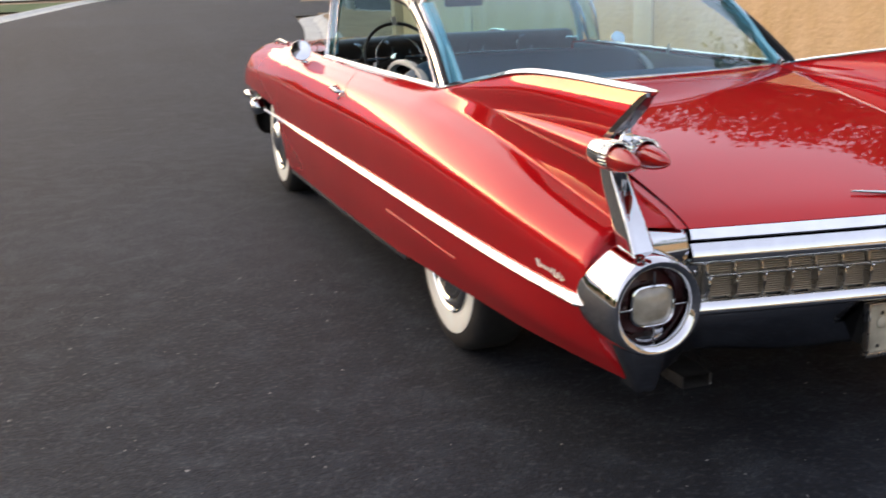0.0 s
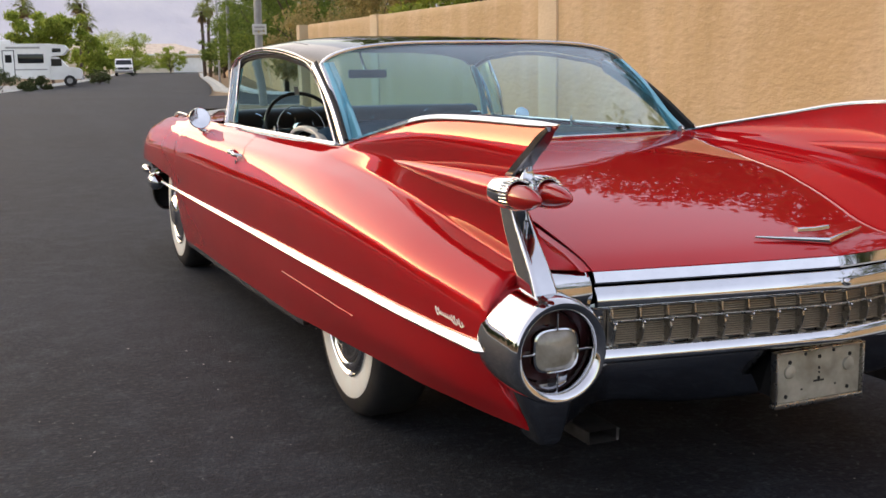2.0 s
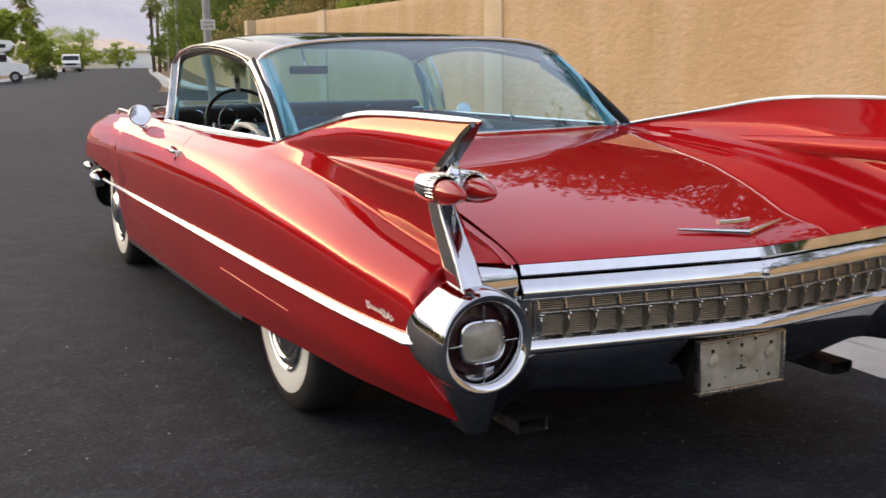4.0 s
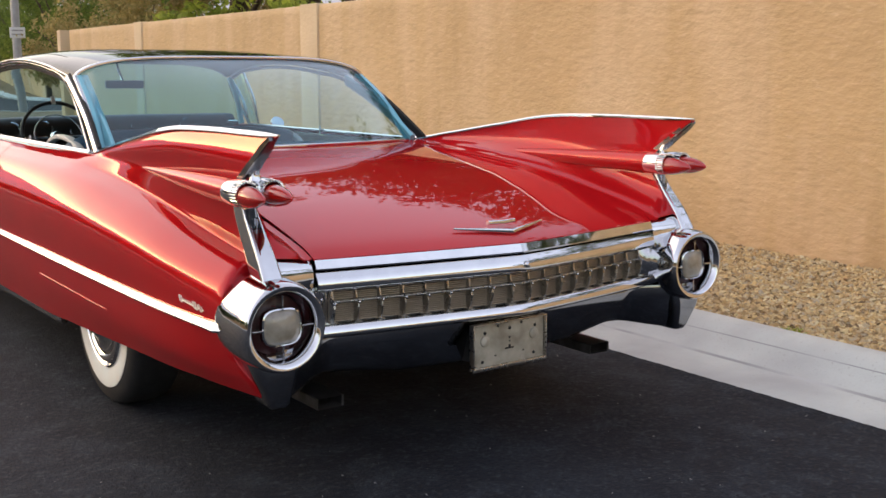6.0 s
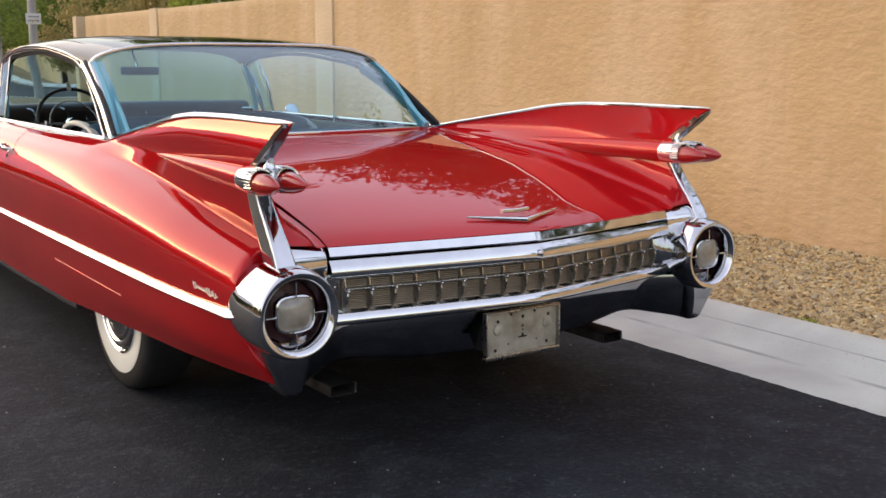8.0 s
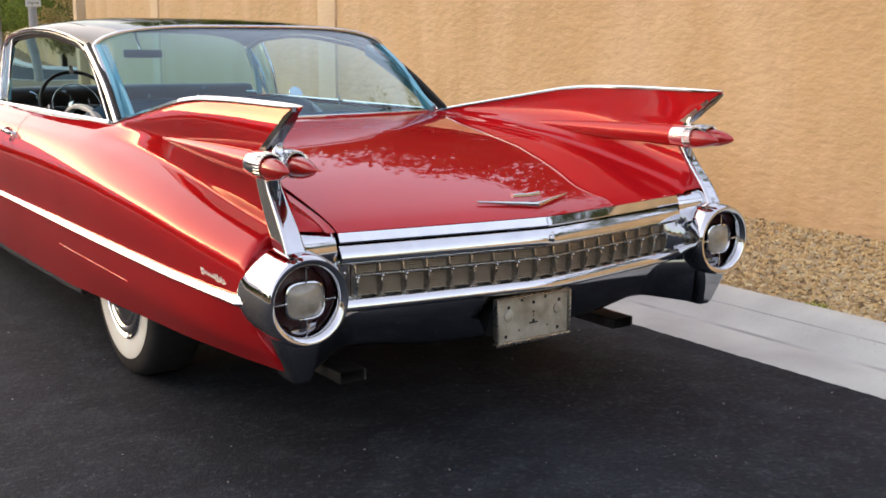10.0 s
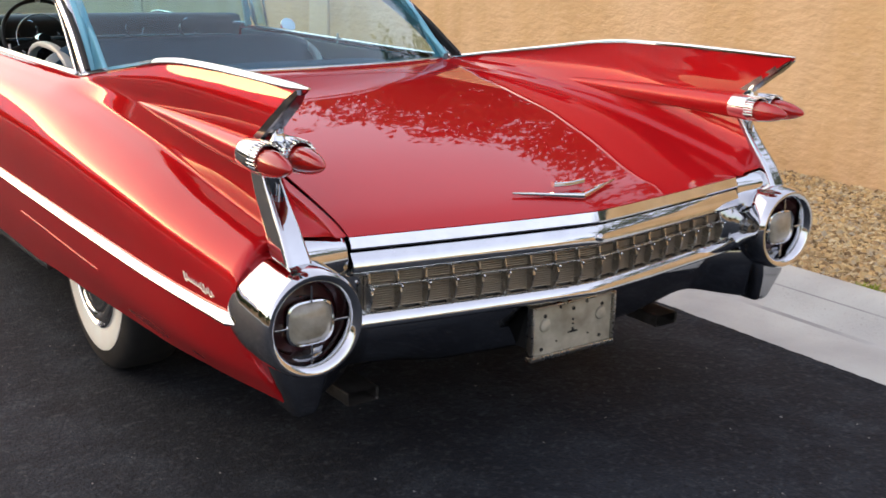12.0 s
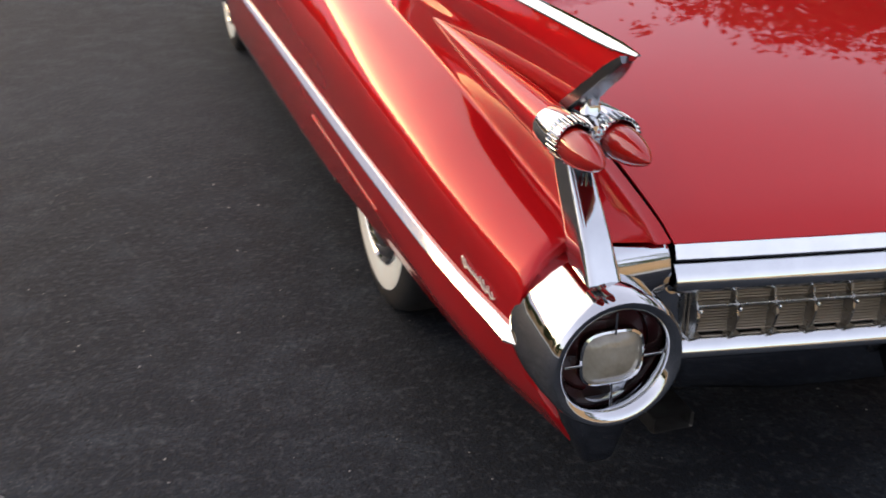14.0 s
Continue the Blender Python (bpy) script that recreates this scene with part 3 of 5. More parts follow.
# behind the stucco wall
for i, (x, y, h, s) in enumerate([(7.0, 1.6, 5.6, 2.3), (7.4, -0.6, 5.7, 2.3), (7.8, 5.6, 5.7, 2.7), (7.1, 9.6, 6.6, 2.3), (8.6, 13.0, 7.2, 2.8), (8.6, -2.8, 5.9, 2.4), (7.2, 3.6, 5.5, 2.3), (7.2, 7.6, 5.9, 2.4), (7.4, 11.8, 7.0, 2.5), (6.4, 14.0, 7.4, 1.9), (9.4, 17.0, 8.0, 3.0), (10.5, 8.5, 8.0, 3.0), (7.6, -5.2, 6.2, 2.5), (8.2, -8.0, 6.4, 2.6), (7.4, -11.0, 6.0, 2.5), (9.6, 20.5, 9.0, 2.8), (12.0, 25.5, 9.5, 3.2)]):
    tree("desert_tree", (x, y, 0), h, s, 13000 if y > 12 else 3800, 0.085, "airy green desert tree standing behind the stucco wall", 40 + i, GREENLEAF if y > 12 else DESERTLEAF, low=0.4, tufts=5)
for i, (x, y, h, s) in enumerate([(5.2, 8.9, 2.5, 0.9), (5.3, 10.4, 2.5, 0.8), (5.4, 13.2, 2.9, 1.0)]):
    tree("shrub", (x, y, 0), h, s, 2600, 0.06, "dense green shrub showing above the stucco wall", 60 + i, low=0.25, trunk_r=0.05)
tree("dry_bush", (6.95, 21.0, 0.05), 3.2, 1.7, 11000, 0.05, "straw-coloured feathery bush beside the wall end", 70, STRAW, low=0.15, trunk_r=0.05, droop=-0.4)
tree("dry_bush", (6.55, 23.0, 0.05), 2.4, 1.2, 8000, 0.05, "low straw-coloured bush beside the wall end", 73, STRAW, low=0.1, trunk_r=0.04, droop=-0.4)
tree("dry_bush", (8.6, 20.2, 0.05), 3.5, 1.8, 11000, 0.05, "straw-coloured feathery bush behind the wall end", 72, STRAW, low=0.15, trunk_r=0.05, droop=-0.4)
tree("dry_bush", (8.4, 24.5, 0.05), 3.5, 1.9, 11000, 0.05, "straw-coloured feathery bush beside the side street", 71, STRAW, low=0.15, trunk_r=0.05, droop=-0.4)
for i, (x, y, h, s) in enumerate([(15.2, 60, 6.6, 3.0), (18.0, 72, 7.2, 3.2), (20.5, 84, 6.6, 3.0), (14.4, 52, 8.6, 3.2), (18.5, 57, 9.5, 3.6), (25, 105, 7, 3.4)]):
    tree("street_tree", (x, y, rise(y)), h, s, 14000, 0.09, "green tree standing behind the far wall", 80 + i, GREENLEAF, low=0.2)
# across the street
for i, (x, y, h, s, n) in enumerate([(4.2, 82, 6.0, 2.0, 13000), (8.3, 94, 4.4, 1.3, 7000), (0.2, 92, 4.4, 2.0, 4000), (17.8, 138, 4.9, 3.0, 3000), (9.2, 112, 3.4, 1.3, 2500), (24.6, 150, 3.7, 1.8, 2500), (21.0, 158, 3.6, 1.8, 2500), (22.5, 200, 7.4, 5.0, 4000)]):
    tree("street_tree", (x, y, rise(y)), h, s, n * 2, 0.10, "bright green street tree in a front garden", 100 + i, low=0.18)
for i, (x, y) in enumerate([(-16.5, -9), (-18, -1), (-16.8, 6), (-17.5, 12), (-16.8, 18), (-17.2, 24), (-16, 30), (-17, -19), (-15.5, 36), (-16.5, 43), (-15, 50), (-14, 58), (-17, 0), (-16.5, -5), (-16.2, 9), (-17.6, 15), (-16.4, 21), (-17.8, 27), (-16.8, 33), (-15.8, 39.5), (-16.6, 46.5), (-14.8, 54)]):
    tree("garden_tree", (x, y, 0), 2.7 + (i * 7 % 5) * 0.3, 2.4, 14000, 0.12, "green garden tree behind the wall across the street", 120 + i, DESERTLEAF, low=0.25)
palm((3.6, 102, rise(102)), 6.6, 1, "tall fan palm with a shaggy skirt")
palm((8.0, 100, rise(100)), 6.8, 2, "tall fan palm with a shaggy skirt")
palm((9.4, 106, rise(106)), 5.4, 3, "fan palm with a shaggy skirt")
palm((21.2, 110, rise(110)), 6.6, 4, "tall fan palm with a shaggy skirt of dry fronds")
palm((24.8, 112, rise(112)), 6.9, 6, "tall fan palm with dry fronds")
palm((22.6, 114, rise(114)), 7.4, 5, "tall fan palm with a shaggy skirt of dry fronds")
for i, (x, y, s) in enumerate([(1.2, 60, 0.55), (2.0, 60, 0.6), (1.15, 57, 0.4), (-0.3, 57, 1.0), (6.6, 74, 0.9), (8.0, 84, 0.8), (24.8, 120, 1.0), (16.8, 132, 0.8)]):
    tree("garden_shrub", (x, y, rise(y)), s * 1.3, s * 0.8, 1500, 0.06, "low rounded dark green garden shrub", 140 + i, DESERTLEAF, low=0.1, trunk_r=0.03)
tree("street_tree", (21.3, 101, rise(101)), 4.8, 1.9, 14000, 0.09, "green tree standing beside the far kerb", 160, GREENLEAF, low=0.15)
tree("street_tree", (22.3, 106, rise(106)), 4.2, 1.8, 12000, 0.09, "green tree standing beside the far kerb", 161, GREENLEAF, low=0.15)
lawn = grid([[(x, y, rise(y) + 0.02) for x in (-9, -5, left_edge(y) - 1.1)] for y in (44, 48, 52, 56)], flip=True)
tagged(mesh_ob("lawn", lawn, LAWN), "patch of green front lawn", "lawn", kind="structure")
drive = grid([[(x, y, rise(y) + 0.05) for x in (-16, -6, left_edge(y) - 0.3)] for y in (62.5, 66, 70.5, 74)], flip=True)
tagged(mesh_ob("driveway", drive, CONCRETE), "pale concrete driveway", "driveway", kind="structure")


# ---- poles ----
def street_pole(at, height, radius, label, sign=None):
    p = root("street_pole", label, "pole", at, group="street poles")
    part("shaft", lathe([(0, -0.2), (radius * 1.25, -0.2), (radius * 1.2, 0.5), (radius * 0.9, height), (0, height)], 12, "z"), GREY, p)
    if sign:
        z, w, h = sign
        part("sign", boxed((-w / 2, -radius - 0.03, z - h / 2), (w / 2, -radius - 0.01, z + h / 2), 0.003), SIGNW, p)
        for k, dz in enumerate((0.06, -0.05)):
            part("sign_bar", boxed((-w * 0.36, -radius - 0.036, z + dz - 0.02), (w * 0.36, -radius - 0.031, z + dz + 0.02)), GREY, p)
    return p


street_pole((6.0, 28.05, 0.12), 8.0, 0.105, "grey metal street lamp pole with small sign plate", (2.25, 0.42, 0.3))
street_pole((12.4, 60, 0.2), 9.0, 0.09, "slim grey utility pole")
street_pole((15.05, 75, 0.25), 8.0, 0.07, "slim pale utility pole")


# ---- parked vehicles far up the street ----
def far_wheel(parent, x, y, z, r, axis):
    w = part("wheel", lathe([(0, -0.11), (r * 0.55, -0.11), (r * 0.6, -0.13), (r, -0.11), (r, 0.11), (r * 0.6, 0.13), (r * 0.55, 0.11), (0, 0.11)], 18, axis, (x, y, z)), RUBBER, parent)
    part("hub", lathe([(0, -0.135), (r * 0.5, -0.13), (r * 0.55, 0.13), (0, 0.135)], 14, axis, (x, y, z)), GREY, w)


def motorhome(at):
    v = root("motorhome", "white motorhome with dark windows standing on a driveway", "motorhome", at)
    prof = [(-6.0, 0.55), (-6.05, 2.7), (-5.9, 2.82), (-0.55, 2.82), (0.35, 2.72), (0.55, 2.45), (0.25, 2.1), (-0.55, 1.95), (-0.7, 0.55)]
    rows = [[(x, s, z) for x, z in prof] for s in (-1.1, -1.06, 1.06, 1.1)]
    part("house", grid([rows[0], rows[3]], wrap=True, close_rows=True), WHITE, v, smooth=False)
    cab = [(-0.75, 0.45), (-0.75, 1.95), (-0.15, 1.95), (0.45, 1.32), (1.15, 1.2), (1.32, 1.05), (1.35, 0.5)]
    part("cab", grid([[(x, s, z) for x, z in cab] for s in (-0.98, 0.98)], wrap=True, close_rows=True), WHITE, v, smooth=False)
    part("windscreen", grid([[(-0.1, s, 1.88), (0.40, s, 1.36)] for s in (-0.85, 0.85)]), TINT, v)
    part("cab_window", boxed((-0.55, -1.0, 1.35), (0.1, -0.985, 1.82)), TINT, v)
    for a, b, c, d in ((-2.6, 1.55, -1.0, 2.15), (-4.9, 1.55, -3.9, 2.1), (-0.45, 2.25, 0.1, 2.5)):
        part("window", boxed((a, -1.125, b), (c, -1.105, d), 0.004), TINT, v)
    door = part("door", boxed((-3.5, -1.12, 0.7), (-2.85, -1.103, 2.35), 0.004), WHITE, v)
    part("door_window", boxed((-3.38, -1.13, 1.6), (-2.97, -1.122, 2.1)), TINT, door)
    for a, c, b, d in ((-3.55, -3.50, 0.68, 2.40), (-2.85, -2.80, 0.68, 2.40), (-3.50, -2.85, 2.35, 2.40)):
        part("door_frame", boxed((a, -1.117, b), (c, -1.104, d)), TINT, v)
    part("stripe", boxed((-5.9, -1.112, 1.1), (-0.8, -1.103, 1.18)), GREY, v)
    part("lettering_bar", boxed((-3.3, -1.112, 2.5), (-1.2, -1.103, 2.62)), GREY, v)
    part("roof_unit", boxed((-4.2, -0.45, 2.82), (-3.1, 0.45, 3.08), 0.06), WHITE, v)
    for x in (0.55, -4.6):
        for s in (-0.92, 0.92):
            far_wheel(v, x, s, 0.37, 0.37, "y")
    part("bumper", boxed((1.3, -0.95, 0.45), (1.45, 0.95, 0.68), 0.02), GREY, v)
    return v


motorhome(Matrix.Translation((3.72, 68.5, rise(68) + 0.04)) @ pose(0, 0, 0, 0, 0, -8) @ Matrix.Scale(0.93, 4))


def white_van(at):
    v = root("white_van", "white van parked facing the camera", "van", at)
    prof = [(-2.4, 0.35), (-2.45, 1.6), (-2.3, 1.92), (0.9, 1.95), (1.25, 1.85), (1.75, 1.25), (2.35, 1.08), (2.5, 0.9), (2.5, 0.4)]
    rows = []
    for s, k in ((-0.98, 0.0), (-0.96, 0.0), (0.96, 0), (0.98, 0)):
        rows.append([(s * (0.9 if z > 1.5 else 1), -y, z) for y, z in prof])
    part("body", grid([rows[0], rows[3]], wrap=True, close_rows=True), WHITE, v, smooth=False)
    part("windscreen", grid([[(s * 0.9, -1.33, 1.79), (s, -1.75, 1.29)] for s in (-0.88, 0.88)]), TINT, v)
    part("grille", boxed((-0.6, -2.54, 0.72), (0.6, -2.5, 0.98), 0.01), TINT, v)
    for s in (-0.78, 0.78):
        part("headlight", boxed((s - 0.15, -2.53, 0.76), (s + 0.15, -2.49, 0.96), 0.02), CLEARLENS, v)
    part("bumper", boxed((-0.97, -2.6, 0.42), (0.97, -2.48, 0.62), 0.02), GREY, v)
    for s in (-0.86, 0.86):
        for yy in (-1.6, 1.5):
            far_wheel(v, s, yy, 0.34, 0.34, "x")
    return v


white_van(Matrix.Translation((15.1, 125, rise(125) + 0.045)) @ pose(0, 0, 0, 0, 0, -9))


# ---- houses and mountains ----
def house(at, w, d, h, label, garage=False):
    o = root("house", label, "house", at, group="houses")
    part("wall", boxed((-w / 2, -d / 2, -0.5), (w / 2, d / 2, h), 0.02), HOUSE, o)
    e, rh = 0.6, 1.7
    bm = bmesh.new()
    v = [bm.verts.new(p) for p in ((-w / 2 - e, -d / 2 - e, h), (w / 2 + e, -d / 2 - e, h), (w / 2 + e, d / 2 + e, h), (-w / 2 - e, d / 2 + e, h), (-w / 2 + d / 2, 0, h + rh), (w / 2 - d / 2, 0, h + rh))]
    for q in ((0, 1, 5, 4), (1, 2, 5), (2, 3, 4, 5), (3, 0, 4), (3, 2, 1, 0)):
        bm.faces.new([v[i] for i in q])
    part("roof", bm, TILE, o, smooth=False)
    part("fascia", boxed((-w / 2 - e, -d / 2 - e - 0.02, h - 0.22), (w / 2 + e, -d / 2 - e + 0.08, h + 0.02)), WHITE, o)
    for k, x in enumerate((-w * 0.3, w * 0.28)):
        if garage and k:
            part("garage_door", boxed((x - 2.4, -d / 2 - 0.05, 0), (x + 2.4, -d / 2 - 0.01, 2.2), 0.01), WHITE, o)
        else:
            win = part("window", boxed((x - 0.9, -d / 2 - 0.06, 1.0), (x + 0.9, -d / 2 - 0.01, 2.1), 0.01), WHITE, o)
            part("pane", boxed((x - 0.8, -d / 2 - 0.07, 1.08), (x + 0.8, -d / 2 - 0.062, 2.02)), TINT, win)
    return o


house((14, 182, rise(170)), 15, 10, 3.5, "tan stucco house with pale clay tile roof")
house((26.2, 171, rise(170)), 15, 9, 2.8, "tan stucco house with white garage door", True)
house((-6, 110, rise(110)), 13, 10, 2.9, "tan stucco house with clay tile roof")
house((31, 192, rise(170)), 15, 10, 3.0, "tan stucco house behind trees")
house((-24, 20, 0), 13, 11, 3.0, "tan stucco house across the street")
house((-23, 40, 0.1), 13, 11, 3.0, "tan stucco house across the street")
house((-22, 60, 0.2), 13, 11, 3.0, "tan stucco house across the street")
house((-24, -8, 0), 13, 11, 3.0, "tan stucco house across the street")

rows = []
for j in range(26):
    f = j / 25
    row = []
    for i in range(150):
        a = radians(-75 + 150 * i / 149)
        dist = 3200 + 1800 * f
        hgt = 820 * (math.sin(min(f * 1.25, 1) * math.pi / 2)) * (0.75 + 0.35 * noise.noise((a * 2.2, 3.1, 0)) + 0.12 * noise.noise((a * 9, 1.0, 0)))
        hgt += 70 * noise.noise((a * 14, f * 5, 2)) * f + 40 * abs(noise.noise((a * 40, f * 7, 5))) * f
        if f > 0.8:
            hgt *= 1 - (f - 0.8) * 1.2
        row.append((math.sin(a + 0.05) * dist, math.cos(a + 0.05) * dist, hgt - 8))
    rows.append(row)
tagged(mesh_ob("mountains", grid(rows, flip=True), HAZED_ROCK, angle=180), "desert mountain range on the horizon, haze put into its mauve colour", "mountain", kind="structure")

# ---- the finned coupe: rear axle at y = 0, nose towards +y ----
car = root("car", "red hardtop coupe with black roof, tall tail fins, whitewall tyres", "car")

SY = (-1.27, -0.95, -0.70, -0.2, 0.10, 0.40, 1.2, 2.2, 3.0, 3.7, 4.18, 4.42)
SIDE = [  # half widths, heights, from the top edge down
    ((.860, .860, .858, .846, .830, .815, .820, .825, .815, .800, .785, .735), (1.104, 1.105, 1.100, 1.035, .990, .952, .950, .950, .955, .940, .918, .880)),
    ((.864, .864, .862, .850, .838, .835, .850, .855, .845, .830, .815, .765), (.930, .950, .960, .955, .950, .944, .942, .942, .948, .934, .911, .872)),
    ((.852, .855, .860, .865, .868, .872, .885, .890, .880, .868, .848, .805), (.735, .780, .820, .880, .905, .925, .925, .926, .932, .918, .895, .855)),
    ((.905, .920, .930, .937, .942, .945, .948, .950, .940, .928, .910, .870), (.725, .765, .795, .845, .868, .880, .885, .888, .892, .877, .856, .815)),
    ((.967, .988, .999, 1.006, 1.006, 1.003, .995, .992, .986, .976, .962, .935), (.672, .709, .735, .771, .786, .795, .806, .805, .805, .790, .770, .730)),
    ((.986, 1.006, 1.012, 1.013, 1.012, 1.010, 1.004, 1.000, .995, .987, .976, .955), (.56,) * 12),
    ((.938, .992, 1.004, 1.006, 1.004, 1.002, .996, .992, .985, .979, .970, .948), (.42,) * 12),
    ((.890, .938, .957, .965, .967, .967, .964, .962, .962, .966, .962, .940), None),
]
SILL_Y, SILL_Z = (-1.45, -0.95, -0.43, 0.32, 0.52, 1.5, 2.55, 2.87), (.346, .336, .314, .276, .262, .246, .243, .242)


def sill(y):
    """The lower edge of the flanks, with the front wheel opening."""
    if y < 2.87:
        return float(np.interp(y, SILL_Y, SILL_Z))
    k = (y - 3.36) / 0.49
    return 0.242 + 0.365 * math.sqrt(max(0.0, 1 - k ** 4)) if k < 0 else 0.607 + 0.022 * min(1, k)


def tail_y(z):
    """Where the flank ends at the back, by height."""
    return float(np.interp(z, (.32, .40, .44, .48, .53, .69, .715, .865, .93, .975, 1.105), (-1.338, -1.326, -1.302, -1.276, -1.262, -1.262, -1.25, -1.16, -1.19, -1.215, -1.39)))


def flank_points(y, n=120):
    b, low = sill(y), float(np.interp(y, SILL_Y, SILL_Z))
    ctrl = []
    for us, zs in SIDE:
        ctrl.append((float(pchip(y, SY, us)), low if zs is None else float(pchip(y, SY, zs))))
    (u0, z0), (u1, z1) = ctrl[0], ctrl[1]
    f = min(1.0, max(0.0, (z0 - z1 - 0.02) / 0.12))   # rolled lip along the top of the fin
    ctrl[0] = (u0 - 0.005 * f, z0)
    (u2, z2), (u3, z3), wall_h = ctrl[2], ctrl[3], z1 - ctrl[2][1]
    k, j = min(0.30, 0.010 / max(wall_h, 1e-4)), 0.014 / (u3 - u2)
    ctrl[2:3] = [(u2 + (u1 - u2) * q, z2 + wall_h * q) for q in (0.62, k, 0.0)] + [(u2 + (u3 - u2) * j, z2 + (z3 - z2) * j)]
    ctrl.insert(1, (u0 * 0.7 + u1 * 0.3 + 0.013 * f, z0 - (z0 - z1) * 0.42))
    pts = spline(ctrl, n)
    if b > low + 0.001:          # cut away what the wheel opening takes
        fine = spline(ctrl, 300)
        fine = fine[fine[:, 1] >= b]
        pts = fine[np.round(np.linspace(0, len(fine) - 1, n)).astype(int)]
    foot = float(pts[-1][0])
    out = []
    for u, z in list(pts) + [(foot - 0.03, b + 0.004), (foot - 0.07, b + 0.03)]:
        yy = y
        if y < -0.5:
            yy = -0.5 + (y + 0.5) * (tail_y(z) + 0.5) / (-1.27 + 0.5)
        out.append((u, yy, z))
    return out


def flank_u(y, z):
    p = np.array(flank_points(y))
    q = p[:-2]
    return float(np.interp(-z, -q[:, 2], q[:, 0]))


def flank(s, y0, y1, n):
    rows = [[(s * u, y, z) for u, y, z in flank_points(v)] for v in np.linspace(y0, y1, n)]
    for r, row in enumerate(rows):   # the door's rear seam leans forward above the handle
        w = max(0.0, 1 - abs(np.linspace(y0, y1, n)[r] - 1.276) / 0.45)
        rows[r] = [(x, y + w * 0.17 * max(0.0, (z - 0.865) / 0.085), z) for x, y, z in row]
    if y0 < -1:  # turn the back edge inwards, behind lamp housing and post
        last = []
        for x, y, z in rows[0]:
            u = abs(x)
            if z > 0.93:
                q = (0.856, y + 0.004, z)
            elif z > 0.737:
                q = (0.850, y + 0.01, z)
            elif z > 0.47:    # down onto the round lamp housing
                du, dz = u - 0.859, z - 0.565
                r = min(math.hypot(du, dz) - 0.004, 0.133) / math.hypot(du, dz)
                q = (0.859 + du * r, y + 0.006, 0.565 + dz * r)
            else:
                arc = 0.859 + math.sqrt(max(0.0, 0.128 ** 2 - (z - 0.565) ** 2))
                q = (min(u - 0.006, max(arc, float(np.interp(z, (.33, .42, .48, .56), (.866, .912, .914, .85))))), y + 0.004, z)
            last.append((s * q[0], q[1], q[2]))
        lip = [(a[0] * 0.8 + b[0] * 0.2, a[1] - 0.0035, a[2] * 0.8 + b[2] * 0.2) for a, b in zip(rows[0], last)]
        rows[0:0] = [last, lip]
    rows = [r + [(x - s * 0.003, y, z - 0.002) for x, y, z in r[::-1]] for r in rows]
    return grid(rows, flip=s < 0, wrap=True)


for s in (-1, 1):
    part("quarter_panel", flank(s, -1.27, 1.272, 74), RED, car, angle=60)
    door = part("door", flank(s, 1.280, 2.672, 26), RED, car, angle=60)
    part("front_fender", flank(s, 2.680, 4.42, 48), RED, car, angle=60)
    # handle and lock
    u = flank_u(1.36, 0.865)
    bm = sweep(spline([(s * (u + .004), 1.285, .853), (s * (u + .030), 1.30, .857), (s * (u + .033), 1.37, .862), (s * (u + .028), 1.43, .866), (s * (u + .003), 1.44, .866)], 14), rbox(.010, .008, .6))
    h = part("door_handle", bm, CHROME, door, "chrome door handle")
    part("lock_button", lathe([(0, 0), (.011, 0), (.012, .006), (.007, .014), (0, .015)], 14, "y", (s * (u + .02), 1.275, .845)), CHROME, h)
    part("lock_knob", lathe([(.0001, .032), (.005, .030), (.0045, 0), (.0045, -.02)], 10, "z", (s * .80, 1.335, .948)), SEATWHITE, door, "pale lock knob")
    part("lock", lathe([(0, -.006), (.010, -.006), (.008, .006), (0, .007)], 12, "x", (s * flank_u(1.33, .825), 1.33, .822)), CHROME, door)


# ---- rear deck ----
def deck_z(y):
    return float(pchip(y, (-1.44, -1.41, -1.377, -1.2, -0.9, -0.5, 0.0, 0.4), (.733, .746, .757, .798, .853, .907, .952, .974)))


def deck_rear(u):
    return -1.437 + 0.112 * (abs(u) / 0.712) ** 1.15


def deck_at(u, y):
    """Height of the rear deck: it falls the same way to its swept-back rear edge all across."""
    t = max(0.0, y - deck_rear(min(abs(u), .74)))
    w = max(0.0, 1 - t / 0.7)
    yy = y * (1 - w) + (t - 1.437) * w
    crown = float(np.interp(y, (-0.9, -0.1), (0.004, 0.020)))
    return deck_z(yy) - crown * (u / 0.7) ** 2 * (1 - w) ** 0.7


def glass_base(u):
    """The foot of the rear window: y by distance from the middle."""
    return 0.10 + 0.26 * (abs(u) / 0.78) ** 2.2


def lid_edge(y):
    return float(np.interp(y, (-1.45, -1.0, -0.5, 0.0), (.712, .704, .694, .676)))


rows = []
for v in np.linspace(0, 1, 34):
    row = []
    for k in np.linspace(-1, 1, 41):
        u = k * 0.71
        y = deck_rear(u) + (-0.02 - deck_rear(u)) * v
        u = k * lid_edge(y)
        row.append((u, y, deck_at(u, y)))
    rows.append(row)
lid = part("trunk_lid", shell(grid(rows, flip=True), -0.004), RED, car, "red trunk lid", angle=60)
rows = []
for v in np.linspace(0, 1, 8):
    row = []
    for k in np.linspace(-1, 1, 41):
        u = k * (0.676 + 0.09 * v)
        y0, y1 = -0.014, glass_base(u) + 0.02
        y = y0 + (y1 - y0) * v
        row.append((u, y, deck_at(u, y)))
    rows.append(row)
part("rear_panel", shell(grid(rows, flip=True), -0.004), RED, car, angle=60)


